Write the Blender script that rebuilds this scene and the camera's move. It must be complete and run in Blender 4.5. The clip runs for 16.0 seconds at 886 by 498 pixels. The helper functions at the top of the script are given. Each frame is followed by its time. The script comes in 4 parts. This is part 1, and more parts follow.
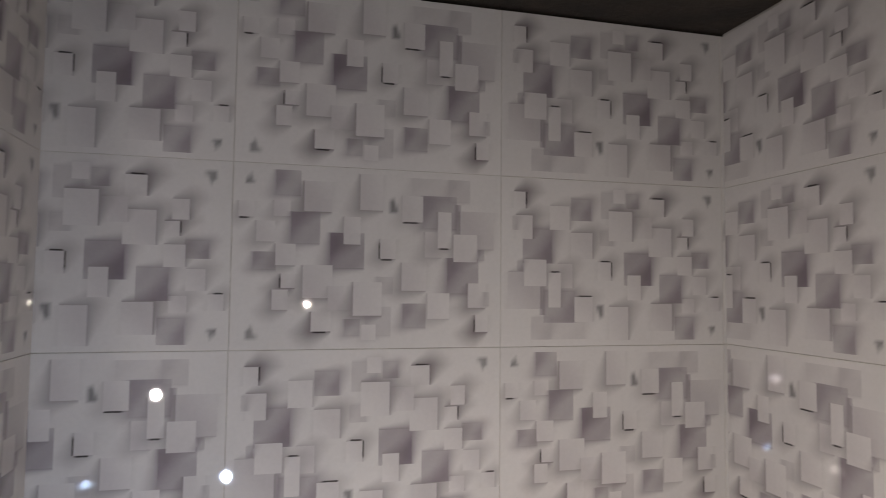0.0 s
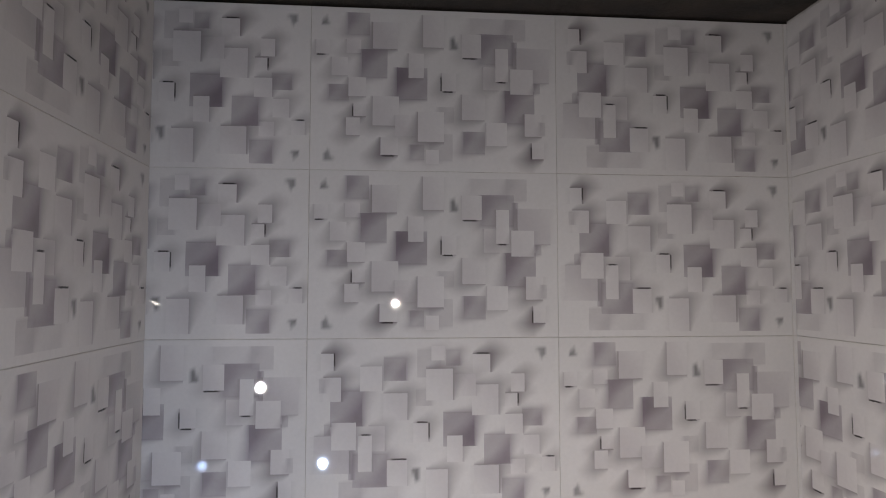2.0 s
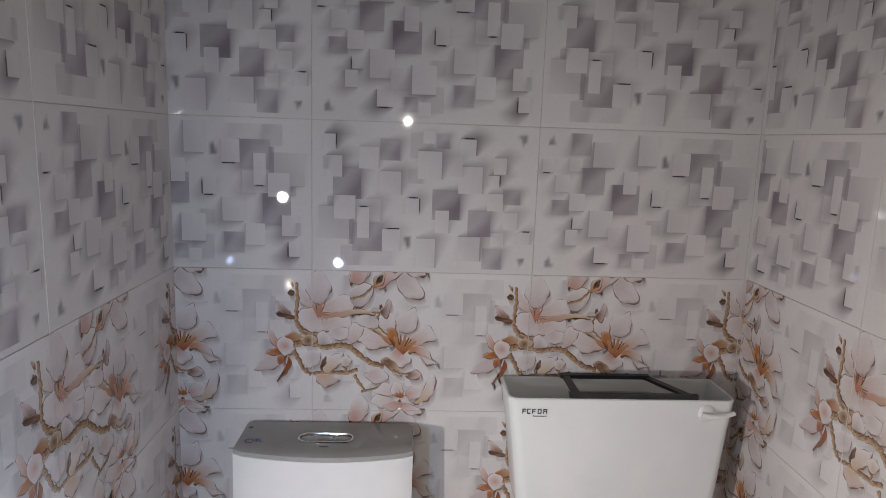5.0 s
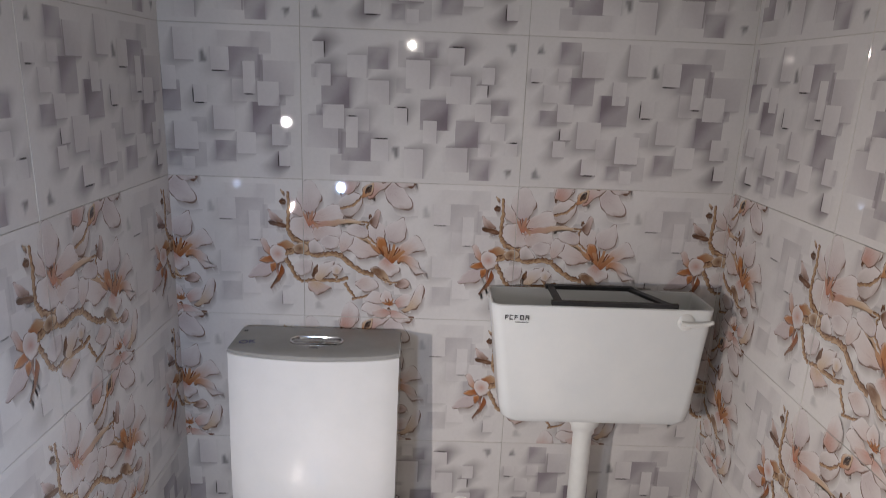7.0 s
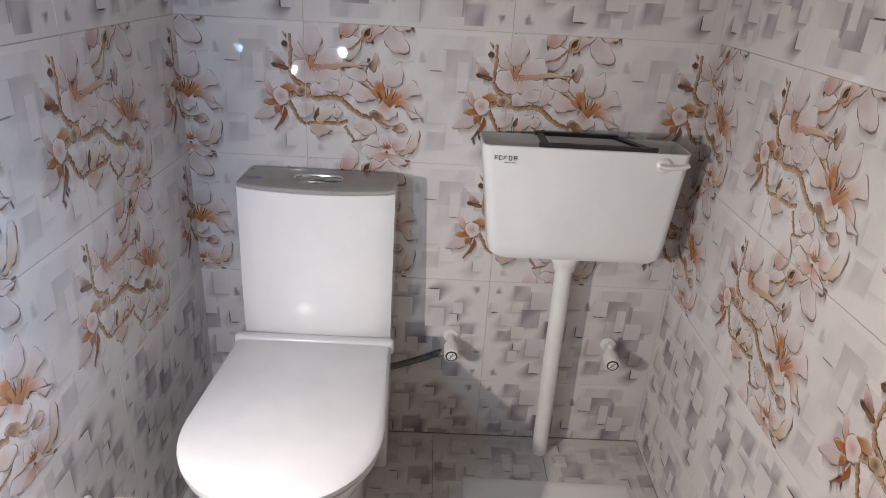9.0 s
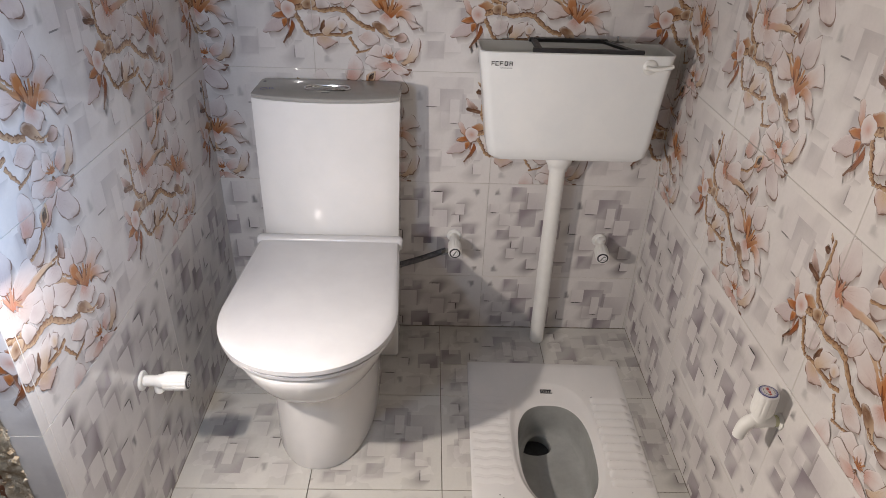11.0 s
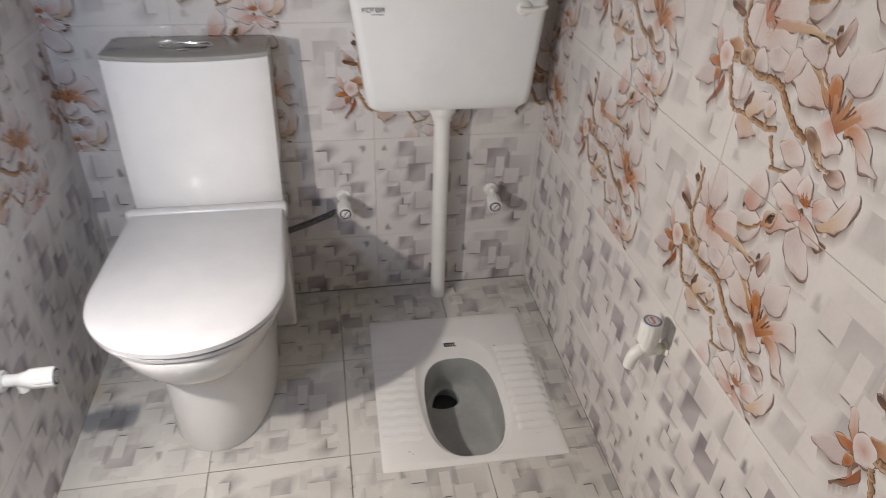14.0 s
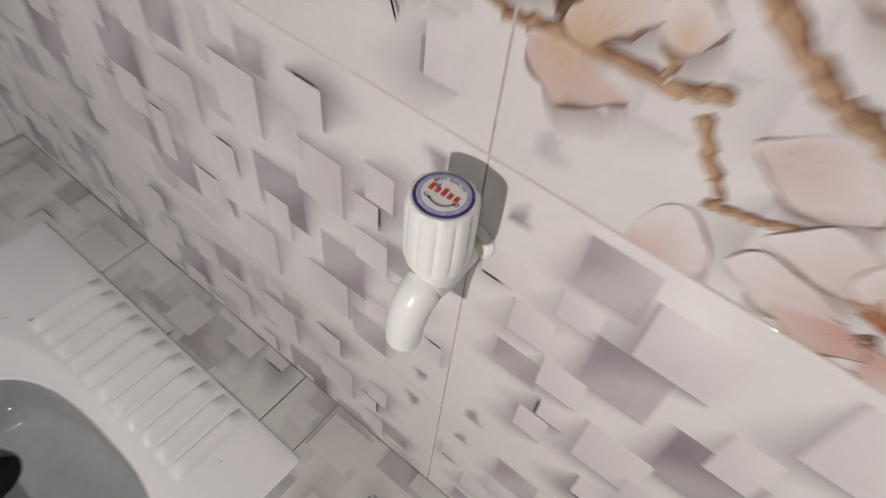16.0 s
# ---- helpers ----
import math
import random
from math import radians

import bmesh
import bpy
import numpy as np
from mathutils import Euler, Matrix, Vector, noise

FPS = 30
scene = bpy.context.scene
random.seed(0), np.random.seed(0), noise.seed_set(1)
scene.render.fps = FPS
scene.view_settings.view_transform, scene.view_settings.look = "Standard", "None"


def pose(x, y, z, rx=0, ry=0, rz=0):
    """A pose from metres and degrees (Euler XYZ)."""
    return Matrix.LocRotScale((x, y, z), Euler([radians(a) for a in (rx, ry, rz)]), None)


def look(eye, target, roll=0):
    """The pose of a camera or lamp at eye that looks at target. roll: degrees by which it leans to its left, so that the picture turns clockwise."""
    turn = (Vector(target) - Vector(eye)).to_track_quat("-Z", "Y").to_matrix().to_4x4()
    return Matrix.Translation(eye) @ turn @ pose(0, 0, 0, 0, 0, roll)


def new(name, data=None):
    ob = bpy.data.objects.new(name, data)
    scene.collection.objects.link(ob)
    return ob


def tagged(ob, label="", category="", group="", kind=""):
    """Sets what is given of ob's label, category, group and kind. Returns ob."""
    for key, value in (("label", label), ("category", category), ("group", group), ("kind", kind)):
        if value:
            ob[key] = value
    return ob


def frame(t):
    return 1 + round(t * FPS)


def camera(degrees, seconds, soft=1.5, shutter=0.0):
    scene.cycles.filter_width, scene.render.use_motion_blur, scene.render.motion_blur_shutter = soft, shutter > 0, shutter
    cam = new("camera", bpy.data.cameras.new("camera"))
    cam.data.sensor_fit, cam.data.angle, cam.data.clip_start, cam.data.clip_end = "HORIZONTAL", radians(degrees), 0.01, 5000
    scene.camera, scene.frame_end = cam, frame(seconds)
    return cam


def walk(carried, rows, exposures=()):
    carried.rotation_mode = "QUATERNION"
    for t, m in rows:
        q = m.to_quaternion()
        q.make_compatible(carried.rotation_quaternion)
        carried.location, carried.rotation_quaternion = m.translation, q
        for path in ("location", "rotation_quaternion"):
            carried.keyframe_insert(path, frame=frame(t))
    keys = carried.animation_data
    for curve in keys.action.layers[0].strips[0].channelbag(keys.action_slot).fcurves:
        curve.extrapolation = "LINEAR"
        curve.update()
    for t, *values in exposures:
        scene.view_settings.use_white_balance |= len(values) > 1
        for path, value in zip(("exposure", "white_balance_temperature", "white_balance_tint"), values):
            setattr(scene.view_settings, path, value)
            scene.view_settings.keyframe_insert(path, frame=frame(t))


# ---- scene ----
cam = camera(68.9, 16.0, soft=0.8, shutter=0.4)
PATH = [
    (0, (0.35, -1.071, 1.489), (0.839, 0.865, 1.605), 0.6),
    (0.5, (0.355, -1.086, 1.474), (0.648, 0.889, 1.59), 1.1),
    (1, (0.373, -1.11, 1.477), (0.49, 0.883, 1.6), 0.8),
    (1.5, (0.392, -1.124, 1.476), (0.501, 0.865, 1.648), -0.1),
    (2, (0.41, -1.157, 1.471), (0.589, 0.831, 1.597), 0.0),
    (2.5, (0.415, -1.194, 1.449), (0.602, 0.797, 1.504), 0.2),
    (3, (0.429, -1.223, 1.435), (0.594, 0.77, 1.405), 0.4),
    (3.5, (0.442, -1.258, 1.425), (0.605, 0.733, 1.331), 0.8),
    (4, (0.439, -1.276, 1.399), (0.568, 0.708, 1.185), 1.1),
    (4.2, (0.449, -1.285, 1.388), (0.569, 0.696, 1.138), 1.3),
    (6.3, (0.506, -1.304, 1.323), (0.587, 0.65, 0.903), 2.2),
    (6.5, (0.522, -1.311, 1.317), (0.595, 0.639, 0.878), 2.1),
    (7, (0.539, -1.333, 1.297), (0.586, 0.6, 0.787), 2.2),
    (7.5, (0.543, -1.356, 1.275), (0.589, 0.549, 0.666), 2.7),
    (8, (0.544, -1.383, 1.249), (0.589, 0.493, 0.557), 3.1),
    (8.5, (0.556, -1.426, 1.231), (0.602, 0.427, 0.479), 2.7),
    (9, (0.565, -1.461, 1.212), (0.611, 0.368, 0.406), 3.3),
    (9.5, (0.569, -1.492, 1.198), (0.619, 0.313, 0.338), 2.6),
    (10, (0.56, -1.528, 1.192), (0.6, 0.239, 0.256), 2.3),
    (10.2, (0.55, -1.545, 1.202), (0.613, 0.205, 0.236), 2.4),
    (12.3, (0.566, -1.656, 1.225), (0.602, 0.037, 0.161), 1.3),
    (12.5, (0.567, -1.659, 1.225), (0.632, 0.021, 0.143), 1.6),
    (13, (0.574, -1.663, 1.228), (0.631, 0.018, 0.146), 1.1),
    (13.5, (0.579, -1.648, 1.219), (0.694, 0.033, 0.141), 0.6),
    (14, (0.606, -1.579, 1.189), (0.931, 0.056, 0.083), 2.1),
    (14.5, (0.631, -1.414, 1.151), (1.095, 0.072, -0.104), 0.5),
    (15, (0.665, -1.213, 1.097), (1.495, 0.059, -0.203), -0.3),
    (15.5, (0.786, -1.06, 0.952), (1.832, -0.19, -0.514), 3.1),
    (16, (0.95, -0.922, 0.712), (2.013, -0.257, -0.846), 7.7),
]
EXPOSURES = [(0.0, 0.37, 7200, 14), (0.5, 0.43, 6950, 13), (1.0, 0.76, 6770, 12), (1.5, 0.78, 6730, 11), (2.0, 0.47, 6800, 13), (2.5, 0.2, 6850, 14), (3.0, 0.35, 6700, 12), (3.5, 0.49, 6600, 10), (4.2, 0.24, 6650, 12), (6.5, 0.08, 6800, 14), (8.0, 0.06, 6800, 14), (9.0, 0.22, 6820, 14), (10.0, 0.23, 6950, 15), (12.5, -0.02, 7280, 14), (13.5, 0.12, 7080, 13), (14.5, 0.27, 6760, 12), (15.5, 0.70, 6550, 11), (16.0, 0.32, 6560, 13)]
walk(cam, [(t, look(eye, target, roll)) for t, eye, target, roll in PATH], EXPOSURES)

# ---- world and lamps ----
world = bpy.data.worlds.new("world")
scene.world = world
world.use_nodes = True
world.node_tree.nodes["Background"].inputs[0].default_value = (0.75, 0.82, 1.0, 1)
world.node_tree.nodes["Background"].inputs[1].default_value = 0.02


def bulb(name, place, target, watts, size, colour, spread=180):
    d = bpy.data.lights.new(name, "AREA")
    d.shape, d.size, d.energy, d.color, d.spread = "DISK", size, watts, colour, radians(spread)
    ob = new(name, d)
    ob.matrix_world = look(place, target)
    return ob


# lamps at the doorway: a neutral one at the edge of the tiled wall, a cool one that shines along that wall and a bare bulb further out
bulb("door_lamp", (0.050, -0.938, 0.835), (1.0, -0.97, 0.34), 7.6, 0.030, (1.0, 0.95, 0.90))


def bare_bulb(name, place, watts, size, colour):
    d = bpy.data.lights.new(name, "POINT")
    d.energy, d.shadow_soft_size, d.color = watts, size, colour
    new(name, d).location = place


bulb("lower_bulb", (0.200, -1.12, 0.88), (-0.10, -0.45, 0.88), 2.6, 0.030, (0.45, 0.66, 1.0))
bare_bulb("upper_bulb", (-0.060, -1.39, 1.10), 4.5, 0.018, (0.95, 0.96, 1.0))
# a small warm lamp at head height in the front of the room
bulb("room_lamp", (0.45, -1.35, 1.42), (0.50, 0.0, 1.2), 0.55, 0.016, (0.96, 0.94, 0.86), 95)
# a tube lamp high on the wall in front of the loft slab, which keeps it off the back of the room
tube_light = bpy.data.lights.new("tube_lamp", "AREA")
tube_light.shape, tube_light.size, tube_light.size_y, tube_light.energy, tube_light.color = "RECTANGLE", 0.5, 0.022, 2.0, (1.0, 0.92, 0.80)
tube_lamp = new("tube_lamp", tube_light)
tube_lamp.matrix_world = look((0.14, -1.20, 2.70), (0.2, -0.95, 0.0))

# ---- room sizes ----
WIDTH = 1.182        # between the side walls at the back
TOP = 1.985          # underside of the ceiling
JAMB = -0.92         # where the tiled side wall stops at the doorway
FRONT = -2.25
LOFT = -1.0          # edge of the loft slab that forms the low ceiling
HIGH = 2.9           # height of the room in front of it
TURN_RIGHT = 0.9     # the wall on the right is not quite square to the back wall
TILE_W, TILE_H, GAP = 0.45, 0.30, 0.0008
ROW_Z = (-0.115, 0.185, 0.485, 0.785, 1.085, 1.385, 1.685)

# ---- materials ----


def material(name):
    m = bpy.data.materials.new(name)
    m.use_nodes = True
    nt = m.node_tree
    return m, nt, nt.nodes["Principled BSDF"]


def node(nt, kind, **values):
    n = nt.nodes.new(kind)
    for key, v in values.items():
        n.inputs[key].default_value = v
    return n


def mottled(name, a, b, scale, rough=(0.3, 0.5), bump=0.0, bump_scale=60.0, metal=0.0, detail=6.0, coat=0.0):
    """A two-tone surface with fine and coarse variation, in object space."""
    m, nt, p = material(name)
    tc = nt.nodes.new("ShaderNodeTexCoord")
    n1 = node(nt, "ShaderNodeTexNoise", Scale=scale, Detail=detail, Roughness=0.65)
    n2 = node(nt, "ShaderNodeTexNoise", Scale=bump_scale, Detail=8.0, Roughness=0.7)
    for n in (n1, n2):
        nt.links.new(tc.outputs["Object"], n.inputs["Vector"])
    ramp = nt.nodes.new("ShaderNodeValToRGB")
    ramp.color_ramp.elements[0].position, ramp.color_ramp.elements[1].position = 0.35, 0.68
    ramp.color_ramp.elements[0].color, ramp.color_ramp.elements[1].color = (*a, 1), (*b, 1)
    nt.links.new(n1.outputs["Fac"], ramp.inputs["Fac"])
    nt.links.new(ramp.outputs["Color"], p.inputs["Base Color"])
    mr = node(nt, "ShaderNodeMapRange")
    mr.inputs["To Min"].default_value, mr.inputs["To Max"].default_value = rough
    nt.links.new(n2.outputs["Fac"], mr.inputs["Value"])
    nt.links.new(mr.outputs["Result"], p.inputs["Roughness"])
    p.inputs["Metallic"].default_value = metal
    p.inputs["Coat Weight"].default_value = coat
    if bump:
        bp = node(nt, "ShaderNodeBump", Strength=bump, Distance=0.01)
        nt.links.new(n2.outputs["Fac"], bp.inputs["Height"])
        nt.links.new(bp.outputs["Normal"], p.inputs["Normal"])
    return m


def printed_tile(name, rough, wave, tint=(1, 1, 1)):
    """Glazed tile: the printed motif is a colour attribute; glaze has slight waviness and dust."""
    m, nt, p = material(name)
    ink = nt.nodes.new("ShaderNodeAttribute")
    ink.attribute_name = "ink"
    tc = nt.nodes.new("ShaderNodeTexCoord")
    fine = node(nt, "ShaderNodeTexNoise", Scale=130.0, Detail=6.0, Roughness=0.7)
    broad = node(nt, "ShaderNodeTexNoise", Scale=9.0, Detail=3.0)
    for n in (fine, broad):
        nt.links.new(tc.outputs["Object"], n.inputs["Vector"])
    add = node(nt, "ShaderNodeMath")
    add.operation = "ADD"
    nt.links.new(fine.outputs["Fac"], add.inputs[0])
    nt.links.new(broad.outputs["Fac"], add.inputs[1])
    tone = node(nt, "ShaderNodeMapRange")
    tone.inputs["From Min"].default_value, tone.inputs["From Max"].default_value = 0.6, 1.4
    tone.inputs["To Min"].default_value, tone.inputs["To Max"].default_value = 0.93, 1.05
    nt.links.new(add.outputs[0], tone.inputs["Value"])
    info = nt.nodes.new("ShaderNodeObjectInfo")
    each = node(nt, "ShaderNodeMapRange")
    each.inputs["To Min"].default_value, each.inputs["To Max"].default_value = 0.97, 1.03
    nt.links.new(info.outputs["Random"], each.inputs["Value"])
    both = node(nt, "ShaderNodeMath")
    both.operation = "MULTIPLY"
    nt.links.new(tone.outputs["Result"], both.inputs[0])
    nt.links.new(each.outputs["Result"], both.inputs[1])
    mul = node(nt, "ShaderNodeVectorMath")
    mul.operation = "SCALE"
    nt.links.new(ink.outputs["Color"], mul.inputs[0])
    nt.links.new(both.outputs[0], mul.inputs["Scale"])
    mul2 = node(nt, "ShaderNodeVectorMath")
    mul2.operation = "MULTIPLY"
    mul2.inputs[1].default_value = tint
    nt.links.new(mul.outputs[0], mul2.inputs[0])
    nt.links.new(mul2.outputs[0], p.inputs["Base Color"])
    mr = node(nt, "ShaderNodeMapRange")
    mr.inputs["From Min"].default_value, mr.inputs["From Max"].default_value = 0.3, 0.75
    mr.inputs["To Min"].default_value, mr.inputs["To Max"].default_value = rough
    nt.links.new(broad.outputs["Fac"], mr.inputs["Value"])
    nt.links.new(mr.outputs["Result"], p.inputs["Roughness"])
    swell = node(nt, "ShaderNodeTexNoise", Scale=14.0, Detail=1.0)
    nt.links.new(tc.outputs["Object"], swell.inputs["Vector"])
    bp = node(nt, "ShaderNodeBump", Strength=wave, Distance=0.004)
    nt.links.new(swell.outputs["Fac"], bp.inputs["Height"])
    nt.links.new(bp.outputs["Normal"], p.inputs["Normal"])
    return m


M_TILE = printed_tile("glazed_wall_tile", (0.012, 0.04), 0.022)
M_FLOOR = printed_tile("glazed_floor_tile", (0.16, 0.36), 0.08, (0.93, 0.95, 0.92))
M_GROUT = mottled("grout", (0.32, 0.29, 0.265), (0.62, 0.59, 0.55), 25, (0.7, 0.95), 0.3, 300)
M_FLOORGROUT = mottled("dirty_grout", (0.07, 0.055, 0.045), (0.34, 0.30, 0.25), 18, (0.6, 0.95), 0.4, 300)
M_CEIL = mottled("brown_ceiling", (0.012, 0.008, 0.006), (0.034, 0.024, 0.017), 14, (0.5, 0.8), 0.25, 90)
M_CERAMIC = mottled("white_ceramic", (0.72, 0.72, 0.71), (0.78, 0.77, 0.76), 6, (0.04, 0.10), 0.0, 20)
# white ceramic darkened to grey: the basin's shade is put into the colour
M_INSIDE = mottled("shade_grey_ceramic", (0.30, 0.31, 0.30), (0.39, 0.40, 0.39), 9, (0.06, 0.16), 0.0, 20)
# grey carries the unlit top and the dark ceiling mirrored in a white lid
M_LID = mottled("dimmed_white_glaze", (0.30, 0.295, 0.28), (0.36, 0.355, 0.335), 8, (0.03, 0.07), 0.0, 20)
M_SEAT = mottled("seat_plastic", (0.60, 0.60, 0.61), (0.65, 0.65, 0.655), 9, (0.18, 0.28), 0.01, 60)
M_PVC = mottled("white_pvc", (0.72, 0.72, 0.70), (0.80, 0.80, 0.77), 12, (0.22, 0.38), 0.02, 90)
M_TANK = mottled("tank_plastic", (0.74, 0.76, 0.76), (0.80, 0.81, 0.80), 7, (0.14, 0.26), 0.015, 40)
M_BLACK = mottled("black_plastic", (0.012, 0.012, 0.014), (0.03, 0.03, 0.032), 40, (0.3, 0.55), 0.1, 150)
M_CHROME = mottled("chrome", (0.62, 0.62, 0.63), (0.72, 0.72, 0.72), 20, (0.08, 0.2), 0.0, 60, metal=1.0)
M_HOSE = mottled("dark_hose", (0.05, 0.05, 0.055), (0.16, 0.16, 0.17), 160, (0.25, 0.5), 0.3, 400, metal=0.6)
M_INK = mottled("dark_print", (0.015, 0.015, 0.02), (0.04, 0.04, 0.05), 60, (0.3, 0.5))
M_BLUE = mottled("blue_print", (0.02, 0.023, 0.13), (0.045, 0.05, 0.22), 90, (0.3, 0.5))
M_RED = mottled("red_print", (0.45, 0.03, 0.02), (0.55, 0.05, 0.03), 60, (0.3, 0.5))
M_LILAC = mottled("lilac_print", (0.30, 0.30, 0.48), (0.5, 0.5, 0.66), 300, (0.3, 0.5))
M_WHITE = mottled("white_print", (0.74, 0.74, 0.74), (0.8, 0.8, 0.8), 40, (0.3, 0.5))
M_MORTAR = mottled("rough_mortar", (0.30, 0.22, 0.14), (0.74, 0.66, 0.52), 30, (0.8, 1.0), 0.9, 70)
M_BRICK = mottled("red_brick", (0.22, 0.08, 0.045), (0.42, 0.20, 0.12), 30, (0.8, 1.0), 0.8, 90)
M_PAINT = mottled("pale_paint", (0.36, 0.38, 0.38), (0.50, 0.52, 0.51), 14, (0.5, 0.8), 0.2, 60)
M_PLASTER = mottled("bare_plaster", (0.16, 0.15, 0.14), (0.27, 0.26, 0.24), 4, (0.7, 0.95), 0.3, 60)
M_CEMENT = mottled("cement_floor", (0.16, 0.15, 0.14), (0.30, 0.28, 0.26), 7, (0.7, 0.95), 0.4, 80)
M_TAPE = mottled("thread_tape", (0.45, 0.47, 0.25), (0.68, 0.68, 0.50), 60, (0.5, 0.8), 0.3, 200)

# ---- mesh helpers ----


def finish(bm, name, mat, parent=None, smooth=True):
    me = bpy.data.meshes.new(name)
    bm.normal_update()
    bm.to_mesh(me)
    bm.free()
    if mat:
        me.materials.append(mat)
    if smooth:
        me.polygons.foreach_set("use_smooth", [True] * len(me.polygons))
        me.set_sharp_from_angle(angle=radians(38))
    ob = new(name, me)
    if parent:
        ob.parent = parent
    return ob


def part(name, bm, mat, parent, label="", smooth=True):
    ob = finish(bm, name, mat, parent, smooth)
    return tagged(ob, label=label)


def empty(name, m, **tags):
    ob = new(name)
    ob.matrix_world = m
    ob.empty_display_size = 0.05
    return tagged(ob, **tags)


def box(bm, x0, x1, y0, y1, z0, z1, bevel=0.0, seg=2):
    made = bmesh.ops.create_cube(bm, size=1.0)["verts"]
    for v in made:
        v.co = Vector((x0 + (v.co.x + 0.5) * (x1 - x0), y0 + (v.co.y + 0.5) * (y1 - y0), z0 + (v.co.z + 0.5) * (z1 - z0)))
    if bevel:
        edges = list({e for v in made for e in v.link_edges})
        bmesh.ops.bevel(bm, geom=edges, offset=bevel, segments=seg, profile=0.5, affect="EDGES")
    return bm


def lathe(bm, profile, m=Matrix(), seg=32, flute=0.0, teeth=12):
    """Turns (radius, height) pairs round the z axis; flute makes grip grooves on the rings past the first and before the last."""
    rings = []
    for k, (r, z) in enumerate(profile):
        ring = []
        for i in range(seg):
            a = 2 * math.pi * i / seg
            rr = r
            if flute and 0 < k < len(profile) - 1:
                rr = r * (1 - flute * max(0.0, math.cos(teeth * a)) ** 3)
            ring.append(bm.verts.new(m @ Vector((rr * math.cos(a), rr * math.sin(a), z))))
        rings.append(ring)
    for a, b in zip(rings, rings[1:]):
        for i in range(seg):
            j = (i + 1) % seg
            bm.faces.new((a[i], a[j], b[j], b[i]))
    bm.faces.new(rings[0][::-1])
    bm.faces.new(rings[-1])
    return bm


def loft(bm, sections, cap=True):
    """Joins closed rings of equal length."""
    rings = [[bm.verts.new(p) for p in ring] for ring in sections]
    n = len(rings[0])
    for a, b in zip(rings, rings[1:]):
        for i in range(n):
            j = (i + 1) % n
            bm.faces.new((a[i], a[j], b[j], b[i]))
    if cap:
        bm.faces.new(rings[0][::-1])
        bm.faces.new(rings[-1])
    return bm


def tube(bm, pts, r, seg=14, r_end=None):
    """A round tube along points."""
    pts = [Vector(p) for p in pts]
    rings = []
    up = Vector((0.123, 0.77, 0.31))
    for i, p in enumerate(pts):
        d = (pts[min(i + 1, len(pts) - 1)] - pts[max(i - 1, 0)]).normalized()
        a = d.cross(up).normalized()
        b = d.cross(a)
        rr = r if r_end is None else r + (r_end - r) * i / (len(pts) - 1)
        rings.append([p + rr * (a * math.cos(2 * math.pi * k / seg) + b * math.sin(2 * math.pi * k / seg)) for k in range(seg)])
    loft(bm, rings)
    bmesh.ops.recalc_face_normals(bm, faces=bm.faces)
    return bm


def arc(p0, p1, p2, n=10):
    """Points of a quadratic curve."""
    p0, p1, p2 = Vector(p0), Vector(p1), Vector(p2)
    return [p0 * (1 - t) ** 2 + p1 * 2 * t * (1 - t) + p2 * t * t for t in (i / n for i in range(n + 1))]

# ---- the printed motif of the tiles ----
# Drawn on a sheet 1020 x 667 units for a tile of 0.45 x 0.30 m, y downwards.
UNIT_X, UNIT_Y = TILE_W / 1020, TILE_H / 667
BASE = np.array((0.66, 0.635, 0.618))
PLUM = np.array((0.205, 0.168, 0.196))
GREY = np.array((0.21, 0.182, 0.19))
PALE = np.array((0.622, 0.592, 0.584))
UMBER = np.array((0.02, 0.016, 0.015))
MOTIF = []


def snap(v):
    return 3 * round(v / 3)


def sq(x0, y0, x1, y1, tone=0.1, halo=0.4, side=-1, dash=0):
    """A printed square: tone 0 pale to 1 plum, a soft smudge along two of its sides, a thin black dash below."""
    MOTIF.append(("sq", snap(x0 - 34), snap(y0 - 18), snap(x1 - 34), snap(y1 - 18), tone, halo, side, dash))


def blot(x0, y0, x1, y1, tone=0.6):
    """A printed plum patch that fades to one side."""
    MOTIF.append(("blot", snap(x0 - 34), snap(y0 - 18), snap(x1 - 34), snap(y1 - 18), tone if tone > 0.55 else 0.75 * tone, 0, 0, 0))


def fin(x0, y0, x1, y1, tone=0.6):
    """A small printed triangle."""
    MOTIF.append(("fin", snap(x0 - 34), snap(y0 - 18), snap(x1 - 34), snap(y1 - 18), tone, 0, 0, 0))


blot(690, 45, 840, 120, 0.28)
blot(840, 45, 925, 130, 0.5)
blot(185, 38, 275, 128, 0.72)
blot(735, 110, 870, 235, 0.72)
blot(110, 335, 190, 398, 0.7)
blot(385, 262, 510, 390, 0.95)
blot(835, 345, 960, 480, 0.85)
blot(662, 520, 750, 605, 0.72)
blot(520, 530, 617, 635, 0.5)
blot(443, 575, 500, 637, 0.6)
blot(560, 420, 622, 480, 0.4)
blot(870, 140, 890, 250, 0.7)
fin(72, 35, 120, 98, 0.8)
fin(82, 582, 138, 655, 0.75)
fin(598, 108, 652, 188, 0.9)
sq(55, 155, 110, 212, 0.12, 0.4, dash=1)
sq(287, 75, 387, 185, 0.25, 0.75)
sq(178, 150, 237, 207, 0.18, 0.4)
blot(240, 190, 345, 303, 0.8)
sq(118, 225, 185, 300, 0.14, 0.45)
sq(187, 305, 260, 383, 0.12, 0.6)
sq(208, 415, 258, 465, 0.1, 0.8, dash=2)
sq(178, 470, 235, 543, 0.12, 0.6)
sq(287, 382, 393, 502, 0.16, 0.6)
sq(318, 548, 390, 622, 0.08, 0.9, dash=1)
